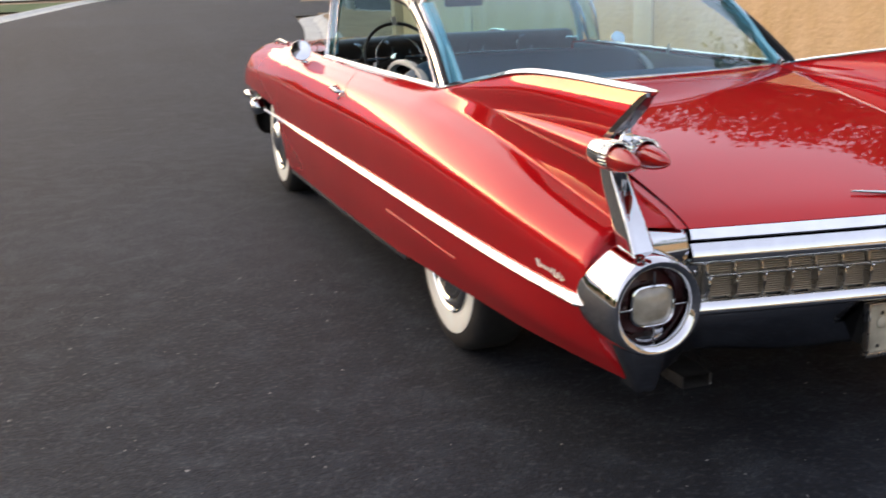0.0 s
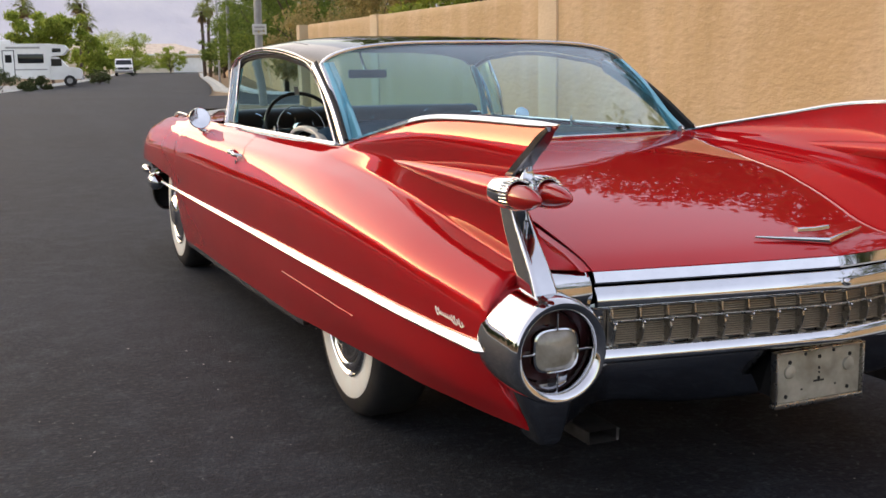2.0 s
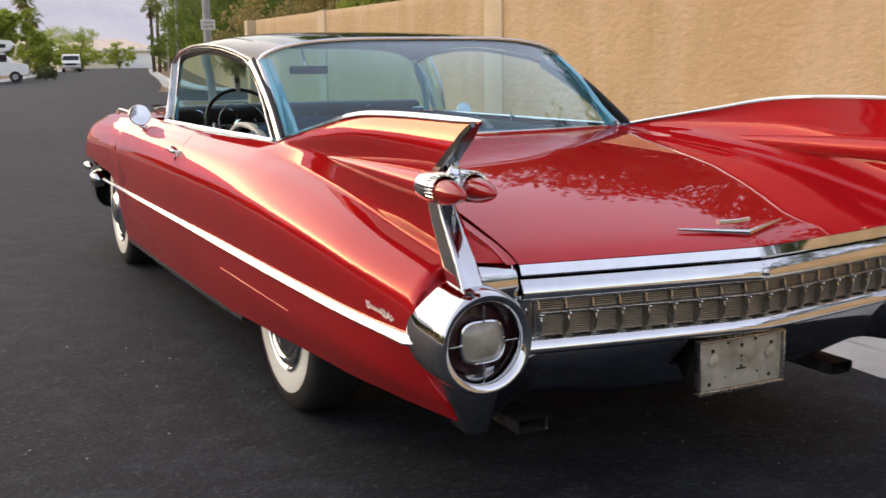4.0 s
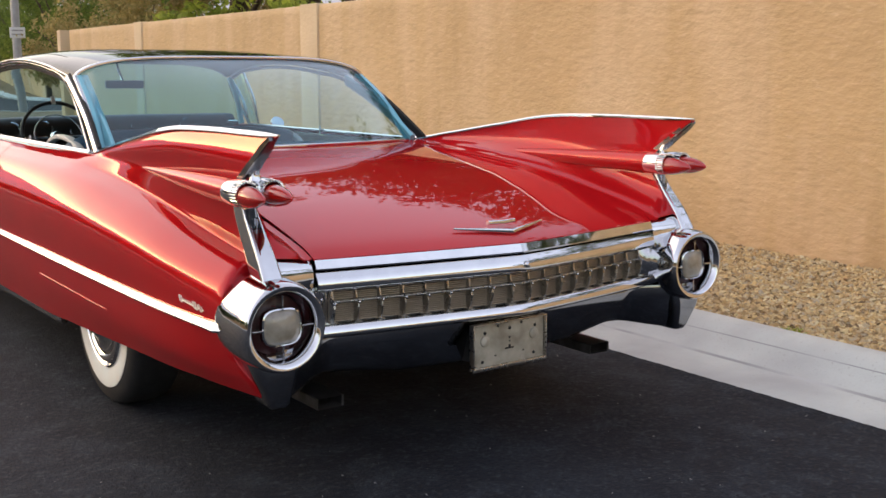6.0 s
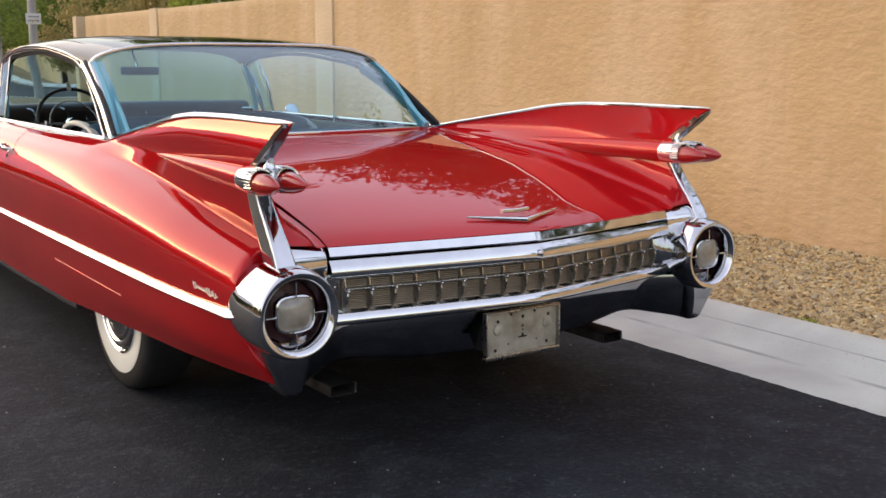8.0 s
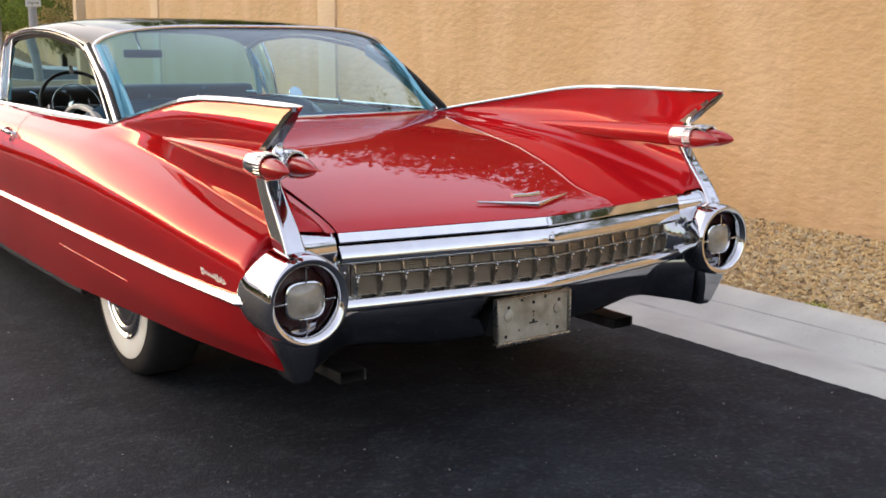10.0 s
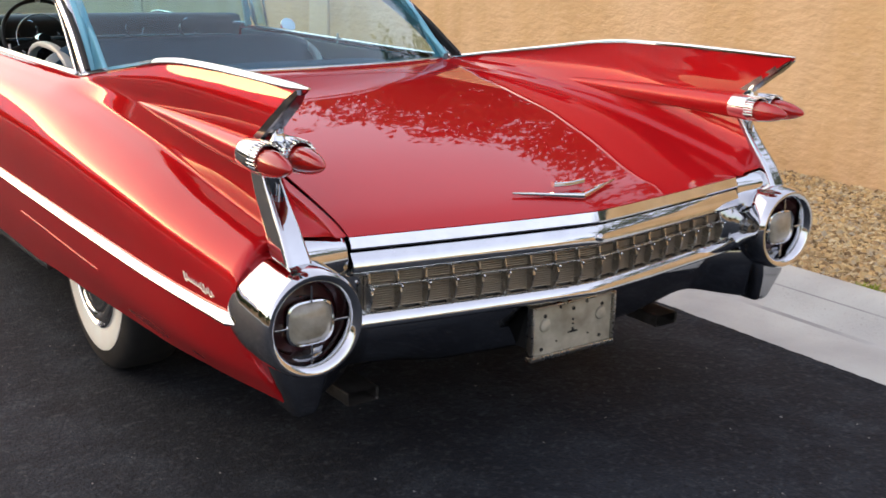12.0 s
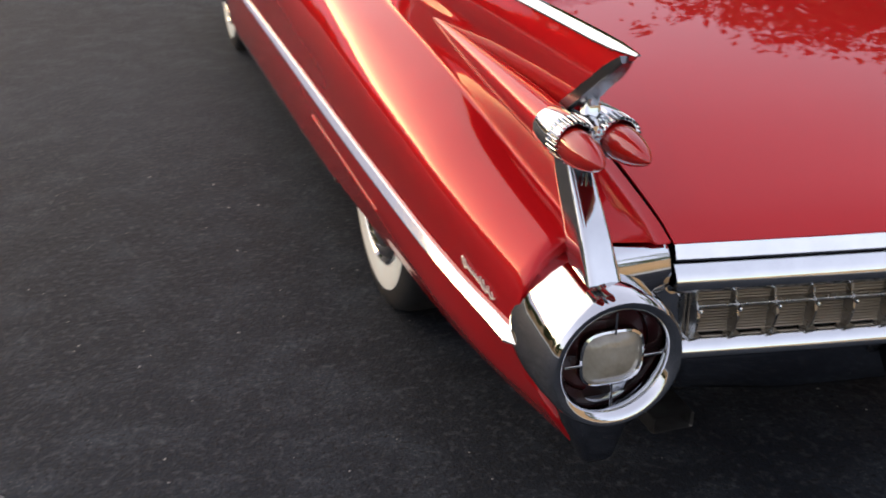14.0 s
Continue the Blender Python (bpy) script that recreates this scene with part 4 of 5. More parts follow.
def inner_points(y, n=34):
    """The inboard face of a fin, down to the lid's cut line."""
    u0, z0 = float(pchip(y, SY, SIDE[0][0])), float(pchip(y, SY, SIDE[0][1]))
    yl = y if y > -0.5 else -0.5 + (y + 0.5) * (-1.322 + 0.5) / (-1.27 + 0.5)
    e = lid_edge(yl) + 0.005
    ze = deck_at(e, yl)
    h = z0 - ze
    w = u0 - e
    g = min(1.0, max(0.0, (-0.30 - y) / 0.8))
    front = [(u0 - 0.016, z0), (u0 - 0.019, z0 - 0.28 * h), (u0 - 0.030, z0 - 0.56 * h), (e + 0.64 * w, ze + 0.25 * h), (e + 0.47 * w, ze + 0.13 * h), (e + 0.38 * w, ze + 0.09 * h), (e + 0.31 * w, ze + 0.06 * h), (e + 0.12 * w, ze + 0.004 * h), (e, ze)]
    rear = [(u0 - 0.016, z0), (u0 - 0.018, z0 - 0.28 * h), (u0 - 0.024, z0 - 0.56 * h), (e + 0.80 * w, ze + 0.35 * h), (e + 0.76 * w, ze + 0.22 * h), (e + 0.60 * w, ze + 0.125 * h), (e + 0.36 * w, ze + 0.055 * h), (e + 0.20 * w, ze + 0.002 * h), (e, ze)]
    ctrl = [(p[0] * (1 - g) + q[0] * g, p[1] * (1 - g) + q[1] * g) for p, q in zip(front, rear)]
    out = []
    for u, z in spline(ctrl, n):
        yy = y
        if y < -0.5:
            end = float(np.interp(z, (.735, .76, .80, .86, .905, .93, .975, 1.105), (-1.322, -1.312, -1.284, -1.232, -1.195, -1.190, -1.211, -1.386)))
            yy = -0.5 + (y + 0.5) * (end + 0.5) / (-1.27 + 0.5)
        out.append((u, yy, z))
    return out


for s in (-1, 1):
    rows = [[(s * u, y, z) for u, y, z in inner_points(v)] for v in np.linspace(-1.27, 0.36, 46)]
    rows.insert(0, [(s * max(abs(x), 0.842 if z > 0.742 else abs(x)), y + 0.003, z) for x, y, z in rows[0]])
    rows = [r + [(x + s * 0.003, y, z - 0.002) for x, y, z in r[::-1]] for r in rows]
    part("fin_inner_panel", grid(rows, flip=s > 0, wrap=True), RED, car, angle=60)
    # bright capping along belt line and fin
    path = []
    for y in list(np.linspace(2.28, 0.42, 22)) + list(np.linspace(0.36, -0.70, 22)) + list(np.linspace(-0.74, -1.27, 10)):
        yy = y if y > -0.5 else -0.5 + (y + 0.5) * (-1.395 + 0.5) / (-0.77)
        path.append((s * (float(pchip(y, SY, SIDE[0][0])) - 0.009), yy, float(pchip(y, SY, SIDE[0][1])) + 0.004))
    part("belt_trim", sweep(path, [(-s * a, b) for a, b in ((-.016, -.007), (-.0155, -.001), (-.009, .0050), (.002, .0060), (.0160, -.005), (.0160, -.008))], scale=[1.0] * (len(path) - 3) + [.98, .85, .3]), CHROME, car, "bright trim capping the belt line and fin", angle=12)
    # spear along the flank
    ys = np.concatenate([np.linspace(3.40, -1.0, 40), np.linspace(-1.05, -1.262, 8)])
    hs = [0.40 + 0.46 * min(1, (3.40 - y) / 3.0) for y in ys[:-8]] + [0.86 + 0.18 * k / 7 for k in range(7)] + [0.30]
    path = [(s * (flank_u(y, .549) + .004), y if y > -1.2 else y - 0.02, 0.540 + 0.010 * min(1, (3.6 - y) / 4.5)) for y in ys]
    part("side_spear", sweep(path, [(-s * a, b) for a, b in ((-.006, .018), (.000, .0178), (.0035, .0160), (.0175, -.003), (.0170, -.0075), (.0110, -.0110), (-.006, -.0115))], scale=hs), CHROME, car, "tapering chrome side spear", angle=10)
    # top seam of the fender skirt
    part("skirt_seam", sweep([(s * (flank_u(y, .442) + .0006), y, .442) for y in np.linspace(.54, -.33, 14)], rbox(.0030, .0030, .8)), RED, car)
    # rocker moulding
    path = [(s * 0.948, y, sill(y) - 0.008) for y in np.linspace(2.80, 0.42, 16)]
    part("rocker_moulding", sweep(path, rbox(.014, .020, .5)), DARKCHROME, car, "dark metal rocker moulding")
    # script as a plain wavy ribbon
    pts = []
    for i in range(120):
        k = i / 119
        tall = 1.7 if k < 0.11 or 0.60 < k < 0.74 or 0.86 < k < 0.93 else 0.8
        z = 0.603 - 0.010 * k + 0.0062 * tall * math.sin(k * 75)
        y = -1.015 - 0.150 * k - 0.003 * tall * math.cos(k * 75) + 0.45 * (z - 0.6)
        pts.append((s * (flank_u(y, z) + 0.003), y, z))
    part("script_ribbon", sweep(pts, ring(.0017, 6)), SCRIPT, car, "pale gilt ribbon ornament")

# ---- hood, cowl, nose ----
rows = []
for y in np.linspace(4.43, 2.62, 26):
    row = []
    for k in np.linspace(-1, 1, 25):
        e = float(pchip(y, SY, SIDE[0][0])) - 0.004
        ze = float(pchip(y, SY, SIDE[0][1]))
        u = k * e
        row.append((u, y + 0.12 * (1 - k * k) * (y > 4), ze - 0.018 * (1 - abs(k) ** 3) * (1 if y > 3.2 else 0.4) + 0.02 * (1 - k * k)))
    rows.append(row)
part("hood", shell(grid(rows), -0.004), RED, car, angle=60)
rows = []
for z in (.88, .80, .70, .62, .54):
    rows.append([(k * (0.74 + 0.18 * math.sin((.88 - z) / .34 * 2.2)), 4.42 + 0.10 * (1 - k * k), z) for k in np.linspace(-1, 1, 13)])
part("front_grille", shell(grid(rows), 0.01), DULL, car, "bright metal front grille")
path = [(-.80, 4.38, .40), (-.6, 4.52, .40), (0, 4.56, .40), (.6, 4.52, .40), (.80, 4.38, .40)]
part("front_bumper", sweep(spline(path, 30), rbox(.045, .095, .7)), CHROME, car, "chrome front bumper")
for s in (-1, 1):
    part("bumper_pod", lathe([(.088, -.085), (.094, -.10), (.102, -.10), (.105, -.08), (.105, .06), (.07, .12), (.0001, .14)], 28, "y", (s * .845, 4.30, .40), squash=(.9, 1.35)), CHROME, car, "chrome front bumper end")
    part("pod_hollow", lathe([(.0001, -.02), (.05, -.03), (.080, -.06), (.0885, -.090)], 24, "y", (s * .845, 4.30, .40), squash=(.9, 1.35)), DARK, car, "dark hollow back of the bumper end")
for s in (-1, 1):
    part("bumper_cup", lathe([(.0001, -.150), (.026, -.146), (.048, -.128), (.060, -.098), (.062, -.06), (.058, .02)], 24, "y", (s * .905, 4.28, .462), squash=(.9, 1.0)), CHROME, car, "rounded chrome cup on the front bumper end")
    part("bumper_guard", lathe([(.0001, -.06), (.010, -.05), (.022, -.015), (.028, .03), (.028, .12)], 18, "y", (s * .956, 4.22, .552)), CHROME, car, "chrome bumper bullet")
    part("fender_ornament", sweep(spline([(s * .80, 3.92, .930), (s * .80, 3.84, .951), (s * .80, 3.66, .957), (s * .80, 3.45, .950)], 12), rbox(.008, .012, .8)), CHROME, car)

# ---- roof, pillars, glass ----
ROOF_Y = (0.78, 1.2, 1.6, 2.0, 2.42)
ROOF_C, ROOF_E = (1.356, 1.384, 1.400, 1.393, 1.350), (1.262, 1.308, 1.334, 1.325, 1.255)


def roof_pt(k, y, dz=0.0):
    zc, ze = float(pchip(y, ROOF_Y, ROOF_C)), float(pchip(y, ROOF_Y, ROOF_E))
    f = (1 - abs(k) ** 4.0) ** 0.60
    return (k * (0.733 + 0.008 * min(1, max(0, (1.5 - y) / 0.5))), y, ze + (zc - ze) * f + dz)


rows = [[roof_pt(math.sin(q), y) for q in np.linspace(-math.pi / 2, math.pi / 2, 41)] for y in np.linspace(0.78, 2.42, 27)]
part("roof", shell(grid(rows, flip=True), -0.006), BLACK_PAINT, car, "glossy black steel roof", angle=60)
rows = [[roof_pt(math.sin(q) * 0.985, y, -0.022) for q in np.linspace(-math.pi / 2, math.pi / 2, 25)] for y in np.linspace(0.84, 2.40, 14)]
part("headliner", grid(rows, flip=True), HEADLINER, car)


def rear_glass(k, v, lift=0.0):
    """k across, v from the foot to the header."""
    u0, u1 = k * 0.780, k * 0.736
    a = Vector((u0, glass_base(u0), deck_at(u0, glass_base(u0)) + 0.004))
    zc = 1.262 + (1.352 - 1.262) * (1 - abs(k) ** 4.0) ** 0.60 - 0.006
    b = Vector((u1, 0.775, zc))
    p = a.lerp(b, v)
    p.z += 0.035 * math.sin(math.pi * v) * (1 - 0.5 * abs(k) ** 4) + lift
    p.y -= 0.015 * math.sin(math.pi * v)
    return p


ks = [math.sin(q) for q in np.linspace(-math.pi / 2, math.pi / 2, 37)]
glass = part("rear_window", shell(grid([[rear_glass(k, v) for k in ks] for v in np.linspace(0.01, 0.985, 16)], flip=True), -0.004), GLASS, car, "large curved tinted rear window", angle=80)
glass.visible_shadow = False
edge = [rear_glass(-1, v, .004) for v in np.linspace(0, 1, 12)] + [rear_glass(k, 1, .004) for k in ks[1:-1]] + [rear_glass(1, v, .004) for v in np.linspace(1, 0, 12)]
part("rear_window_trim", sweep(edge, rbox(.013, .008, .6)), CHROME, car)
part("rear_window_foot", sweep([rear_glass(k, 0, .002) for k in ks], rbox(.011, .007, .6)), CHROME, car)

for s in (-1, 1):
    # slender rear pillar between bright strips
    a = [Vector((s * u, y, z)) for u, y, z in ((0.744, 0.853, 1.255), (0.761, 0.690, 1.185), (0.780, 0.500, 1.085), (0.806, 0.305, .960))]
    part("rear_pillar", sweep(spline(a, 14), rbox(.024, .008, .4), up=(s, 0, 0.4)), DARK, car, "black rear roof pillar")
    part("pillar_strip", sweep([p + Vector((s * .007, -.003, .003)) for p in (Vector(q) for q in spline(a, 14))], rbox(.011, .007, .5), up=(s, 0, 0.4)), CHROME, car, "bright strip on the rear pillar")
    k = .965 * s
    part("window_garnish", sweep([rear_glass(k, v, -.012) for v in np.linspace(.02, .97, 14)], rbox(.024, .006, .5), up=(0, -.6, 1)), TEAL, car, "teal garnish strip inside the rear window")
    b = [Vector((s * (u - 0.045), y - 0.02, z - .006)) for u, y, z in ((0.740, 0.875, 1.242), (0.754, 0.710, 1.175), (0.773, 0.515, 1.08), (0.790, 0.335, .960))]
    part("pillar_lining", sweep(spline(b, 12), rbox(.028, .010, .5), up=(s, 0, 0.4)), TEAL, car, "teal painted inner pillar")
    arch = [(0.815, 0.377, .955), (0.784, 0.595, 1.10), (0.760, 0.760, 1.186), (0.745, 0.900, 1.246), (0.736, 1.200, 1.295), (0.736, 1.600, 1.326), (0.736, 2.000, 1.318), (0.736, 2.260, 1.283), (0.738, 2.385, 1.225), (0.762, 2.360, 1.13), (0.815, 2.285, .955)]
    part("window_frame", sweep(spline([(s * u, y, z) for u, y, z in arch], 60), rbox(.0075, .0085, .5)), CHROME, car, "bright side window surround")
    inner = [(u - 0.014, y + (0.024 if y < 1.1 else -0.02 if y > 2.2 else 0), z - (0.02 if 1.1 <= y <= 2.2 else 0.012)) for u, y, z in arch[:-1]]
    part("window_channel", sweep(spline([(s * u, y, z) for u, y, z in inner], 50), rbox(.009, .009, .5)), DARK, car)
    drip = [(0.740, 0.855, 1.262), (0.740, 1.200, 1.312), (0.740, 1.600, 1.34), (0.740, 2.000, 1.332), (0.740, 2.300, 1.29), (0.742, 2.440, 1.235)]
    part("drip_rail", sweep(spline([(s * u, y, z) for u, y, z in drip], 34), rbox(.008, .006, .5)), CHROME, car)
    for k, (y0, y1, m, w) in enumerate(((2.29, 2.385, TEAL, .017), (2.275, 2.385, CHROME, .010), (2.13, 2.20, CHROME, .008))):
        part("windscreen_pillar" if k == 0 else "vent_frame", sweep(spline([(s * (.808 - .045 * (k == 0)), y0, .958), (s * (.784 - .035 * (k == 0)), (y0 + y1) / 2 - .03, 1.10), (s * (.740 - .03 * (k == 0)), y1 - .05 * (k == 0), 1.25 if k < 2 else 1.285)], 10), rbox(w, w * .8, .5), up=(s, 0, 0)), m, car,
             "teal painted windscreen pillar" if k == 0 else "chrome vent window frame")
    vent = grid([[(s * .806, 2.13, .965), (s * .806, 2.27, .965)], [(s * .776, 2.165, 1.12), (s * .781, 2.33, 1.11)], [(s * .741, 2.20, 1.275), (s * .742, 2.375, 1.24)]])
    o = part("vent_window", shell(vent, .004), GLASS, car)
    o.visible_shadow = False
    # mirror
    mc = Vector((-.935, 2.40, .980) if s < 0 else (1.02, 2.30, .950))
    lean = Matrix.Rotation(radians(-16 if s < 0 else -33), 3, "X")
    q = 1.0 if s < 0 else .78
    bm = lathe([(.0001, .032), (.032 * q, .029), (.053 * q, .013), (.060 * q, -.004), (.058 * q, -.010)], 28, "y", mc)
    bmesh.ops.rotate(bm, cent=mc, matrix=lean, verts=bm.verts[:])
    mir = part("door_mirror", bm, CHROME, car, "round chrome door mirror")
    bm = lathe([(.0001, -.0075), (.030 * q, -.0082), (.056 * q, -.0105), (.058 * q, -.013)], 28, "y", mc)
    bmesh.ops.rotate(bm, cent=mc, matrix=lean, verts=bm.verts[:])
    part("mirror_glass", bm, CHROME, mir)
    part("mirror_stem", sweep(spline([(s * .905, 2.37, .912), (mc.x * .5 + s * .46, mc.y - .01, .918), (mc.x, mc.y + .004, .928)], 8), ring(.011, 10)), CHROME, mir)

# windscreen
rows = []
for v in np.linspace(0, 1, 12):
    row = []
    for k in ks:
        a = Vector((k * 0.80, 2.34 + 0.62 * (1 - abs(k) ** 2.6), 0.965))
        b = Vector((k * 0.728, 2.42 + 0.03 * (1 - k * k), 1.256 + 0.088 * (1 - abs(k) ** 4) ** 0.60))
        p = a.lerp(b, v)
        p.z += 0.05 * math.sin(math.pi * v) * (1 - k * k)
        row.append(p)
    rows.append(row)
o = part("windscreen", shell(grid(rows, flip=True), -0.004), GLASS, car, "wrap-round windscreen", angle=80)
o.visible_shadow = False
part("windscreen_header", sweep([r + Vector((0, .005, 0)) for r in rows[-1]], rbox(.012, .010, .5)), CHROME, car)
part("windscreen_foot", sweep([r for r in rows[0]], rbox(.012, .010, .5)), CHROME, car)

# ---- tail ----
for s in (-1, 1):
    X = s * 0.864
    PX = s * 0.859
    # round tail lamp in its chrome housing
    prof = [(.112, -1.20), (.126, -1.25), (.130, -1.30), (.130, -1.36), (.1265, -1.405), (.122, -1.424), (.117, -1.432), (.110, -1.432), (.102, -1.426), (.095, -1.412), (.090, -1.385), (.087, -1.355)]
    bm = lathe([(r * 1.05, a) for r, a in prof], 48, "y", (PX, 0, .565))
    for v in bm.verts:  # housing swells into the flank towards the front
        k = max(0.0, (v.co.y + 1.36) / 0.16)
        dx, dz = v.co.x - PX, v.co.z - .563
        if (dx * dx + dz * dz) ** .5 > .113:
            v.co.x += 0.004 * k * s
            v.co.z += 0.016 * k * max(0, dz / .13)
    pod = part("tail_lamp", bm, CHROME, car, "round chrome tail lamp housing")
    part("reflector", lathe([(.0905, -1.360), (.088, -1.352), (.075, -1.352), (.055, -1.356)], 40, "y", (PX, 0, .565)), MAROON, pod, "dark red reflector ring")
    part("bezel", lathe([(.055, -1.345), (.0635, -1.36), (.065, -1.395), (.0635, -1.402), (.059, -1.404), (.056, -1.400)], 40, "y", (PX, 0, .565), squash=(.98, .86), power=3.4), CHROME, pod)
    part("lens", lathe([(.0585, -1.398), (.053, -1.405), (.036, -1.411), (.014, -1.414), (.0001, -1.4145)], 40, "y", (PX, 0, .565), squash=(.98, .86), power=3.2), CLEARLENS, pod, "clear ribbed reversing lens")
    for a in (0, 90, 180, 270):
        c, d = math.cos(radians(a)), math.sin(radians(a))
        part("spoke", sweep([(PX + c * .060, -1.392, .563 + d * .053), (PX + c * .095, -1.392, .563 + d * .095)], rbox(.0022, .018, .4), up=(0, 1, 0)), CHROME, pod)
    # bumper end below the lamp
    rows = []
    for z, u0, u1, y0, y1 in ((.480, .785, .945, -1.385, -1.20), (.455, .788, .940, -1.388, -1.20), (.43, .792, .932, -1.388, -1.20), (.405, .798, .923, -1.386, -1.21), (.375, .805, .907, -1.380, -1.23), (.345, .811, .893, -1.372, -1.25), (.322, .816, .884, -1.365, -1.26), (.311, .823, .876, -1.358, -1.27)):
        rows.append([(s * ((u0 + u1) / 2 + a * (u1 - u0) / (2 * .5)), (y0 + y1) / 2 + b * (y1 - y0) / (2 * .5), z) for a, b in rbox(.5, .5, .35, 4)])
    part("bumper_end", grid(rows, wrap=True, close_rows=True), DARKCHROME, car, "chrome bumper end, dark road reflection put into its colour", angle=80)
    # post between lamp housing and twin bullets
    post = [(X, -1.185, .905), (X, -1.205, .86), (X, -1.247, .80), (X + s * .002, -1.298, .735), (X + s * .002, -1.332, .675)]
    part("fin_post", sweep(spline(post, 14), rbox(.60, .42, .35, 4), scale=[.056 + .024 * (i / 13) ** 1.5 for i in range(14)], up=(1, 0, 0)), CHROME, car, "chrome post under the fin")
    edge = [(X - s * .003, -1.172, .962), (X - s * .003, -1.24, 1.006), (X - s * .003, -1.31, 1.054), (X - s * .003, -1.376, 1.099)]
    part("fin_edge", sweep(spline(edge, 10), [(.008, s * .0178), (-.010, s * .0178), (-.0135, s * .0150), (-.0135, -s * .0150), (-.010, -s * .0178), (.008, -s * .0178)], scale=[1.1] * 5 + [1.0] * 3 + [.85, .6], up=(1, 0, 0)), FINBAND, car, "flat chrome trailing edge of the fin, dark reflection put into its colour", angle=20)
    part("fin_edge_foot", sweep(spline([(X - s * .010, -1.245, .962), (X - s * .012, -1.242, .985), (X - s * .016, -1.262, 1.018)], 8), rbox(.012, .016, .6, 3), scale=[1.2, 1.1, 1.0, .9, .75, .6, .4, .15], up=(1, 0, 0)), CHROME, car, "bright foot of the fin edge")
    for side in (1, -1):
        U = X + s * side * 0.042
        nose = Vector((X + s * side * (-0.012), -0.32, .944) if side > 0 else (s * .806, -0.16, .930))
        tailp = Vector((U, -1.205, .938))
        rad = [.002, .010, .016, .021, .0255, .0295, .0330, .0358, .0380, .0392]
        path = [nose.lerp(tailp, i / 9) for i in range(10)]
        bul = part("bullet_lamp", sweep(path, ring(1, 20), scale=rad), RED, car, "red bullet nacelle")
        part("collar", lathe([(.0385, -1.20), (.0400, -1.205), (.0405, -1.262), (.0395, -1.267), (.035, -1.269), (.035, -1.294), (.033, -1.298)], 28, "y", (U, 0, .937)), CHROME, bul, "chrome collar")
        bm = bmesh.new()
        for i in range(28):
            a = 2 * math.pi * i / 28
            c, d = math.cos(a), math.sin(a)
            sweep([(U + c * .0382, -1.266, .937 + d * .0382), (U + c * .0372, -1.303, .937 + d * .0372)], rbox(.0022, .0026, .5, 1), bm, up=(c, 0, d))
        part("collar_ribs", bm, CHROME, bul)
        part("lens", lathe([(.0320, -1.294), (.0322, -1.312), (.0302, -1.334), (.0258, -1.357), (.0192, -1.379), (.0110, -1.397), (.0045, -1.406), (.0001, -1.408)], 28, "y", (U, 0, .931)), REDLENS, bul, "pointed red bullet lens")
    bm = lathe([(.001, -1.19), (.03, -1.20), (.032, -1.27), (.02, -1.292), (.001, -1.295)], 16, "y", (X, 0, .943), squash=(.7, .9))
    part("bullet_bridge", bm, CHROME, car)


def tail_bar(section, u_end, name, label, n=41, m=None, tip=0.0):
    """A bar across the tail, swept back to either side: section of (dy, z)."""
    rows = []
    for k in np.linspace(-1, 1, n):
        u = k * u_end
        rows.append([(u, deck_rear(u) + dy + tip * abs(k), z) for dy, z in section])
    return part(name, grid(rows, wrap=True, close_rows=True), m or CHROME, car, label, angle=28)


tail_bar([(.02, .731), (.006, .735), (.002, .733), (-.010, .706), (-.0095, .702), (.000, .697), (.02, .697)], .708, "lid_trim", "chrome strip along the trunk lid edge")
tail_bar([(.03, .6955), (.003, .6955), (-.003, .693), (-.014, .6775), (-.0185, .669), (-.0215, .659), (-.0200, .647), (-.013, .638), (.0, .632), (.03, .630)], .708, "tail_fascia", "broad chrome bar above the rear grille")
tail_bar([(.06, .529), (.003, .531), (-.005, .526), (-.0115, .516), (-.0145, .507), (-.0135, .500), (-.007, .494), (.0, .491), (.06, .489)], .752, "lower_bar", "chrome bar under the rear grille")
rows = []
for k in np.linspace(-1, 1, 57):
    u = k * .855
    a = abs(u)
    y = float(np.interp(a, (0, .20, .64, .74, .82, .90), (-1.345, -1.335, -1.288, -1.338, -1.374, -1.376)))
    low = float(np.interp(a, (0, .38, .57, .66, .78, .83, .90), (.318, .326, .352, .346, .322, .313, .312)))
    sec = [(.0, .489), (-.004, .470), (.004, .44), (.018, .41), (.040, low + .02), (.06, low), (.11, low + .004), (.11, .489)]
    rows.append([(u, y + dy, z) for dy, z in sec])
part("lower_bumper", grid(rows, wrap=True, close_rows=True), DARKCHROME, car, "chrome lower rear bumper, dark road reflection put into its colour", angle=50)
for s in (-1, 1):  # corner pieces between lamp housing and lid trim
    rows = []
    for k in np.linspace(0, 1, 8):
        u = .716 + .125 * k
        y = deck_rear(.716) + .000 - .016 * k
        t, q = .731 + .006 * k, .628 - .020 * k
        rows.append([(s * u, y + dy, z) for dy, z in ((.070, t + .010), (.040, t + .008), (.022, t + .003), (.008, t - .008), (-.003, t - .026), (-.010, t - .055), (.0, q + .02), (.016, q), (.10, q - .01))])
    part("corner_trim", grid(rows, wrap=True, close_rows=True), CHROME, car, "chrome corner piece")
    rows = [[(s * u, y, z) for z in (.49, .55, .60, .645)] for u, y in ((.640, -1.30), (.69, -1.31), (.75, -1.30))]
    part("grille_end", shell(grid(rows), .006), CHROME, car, "chrome grille end plate")

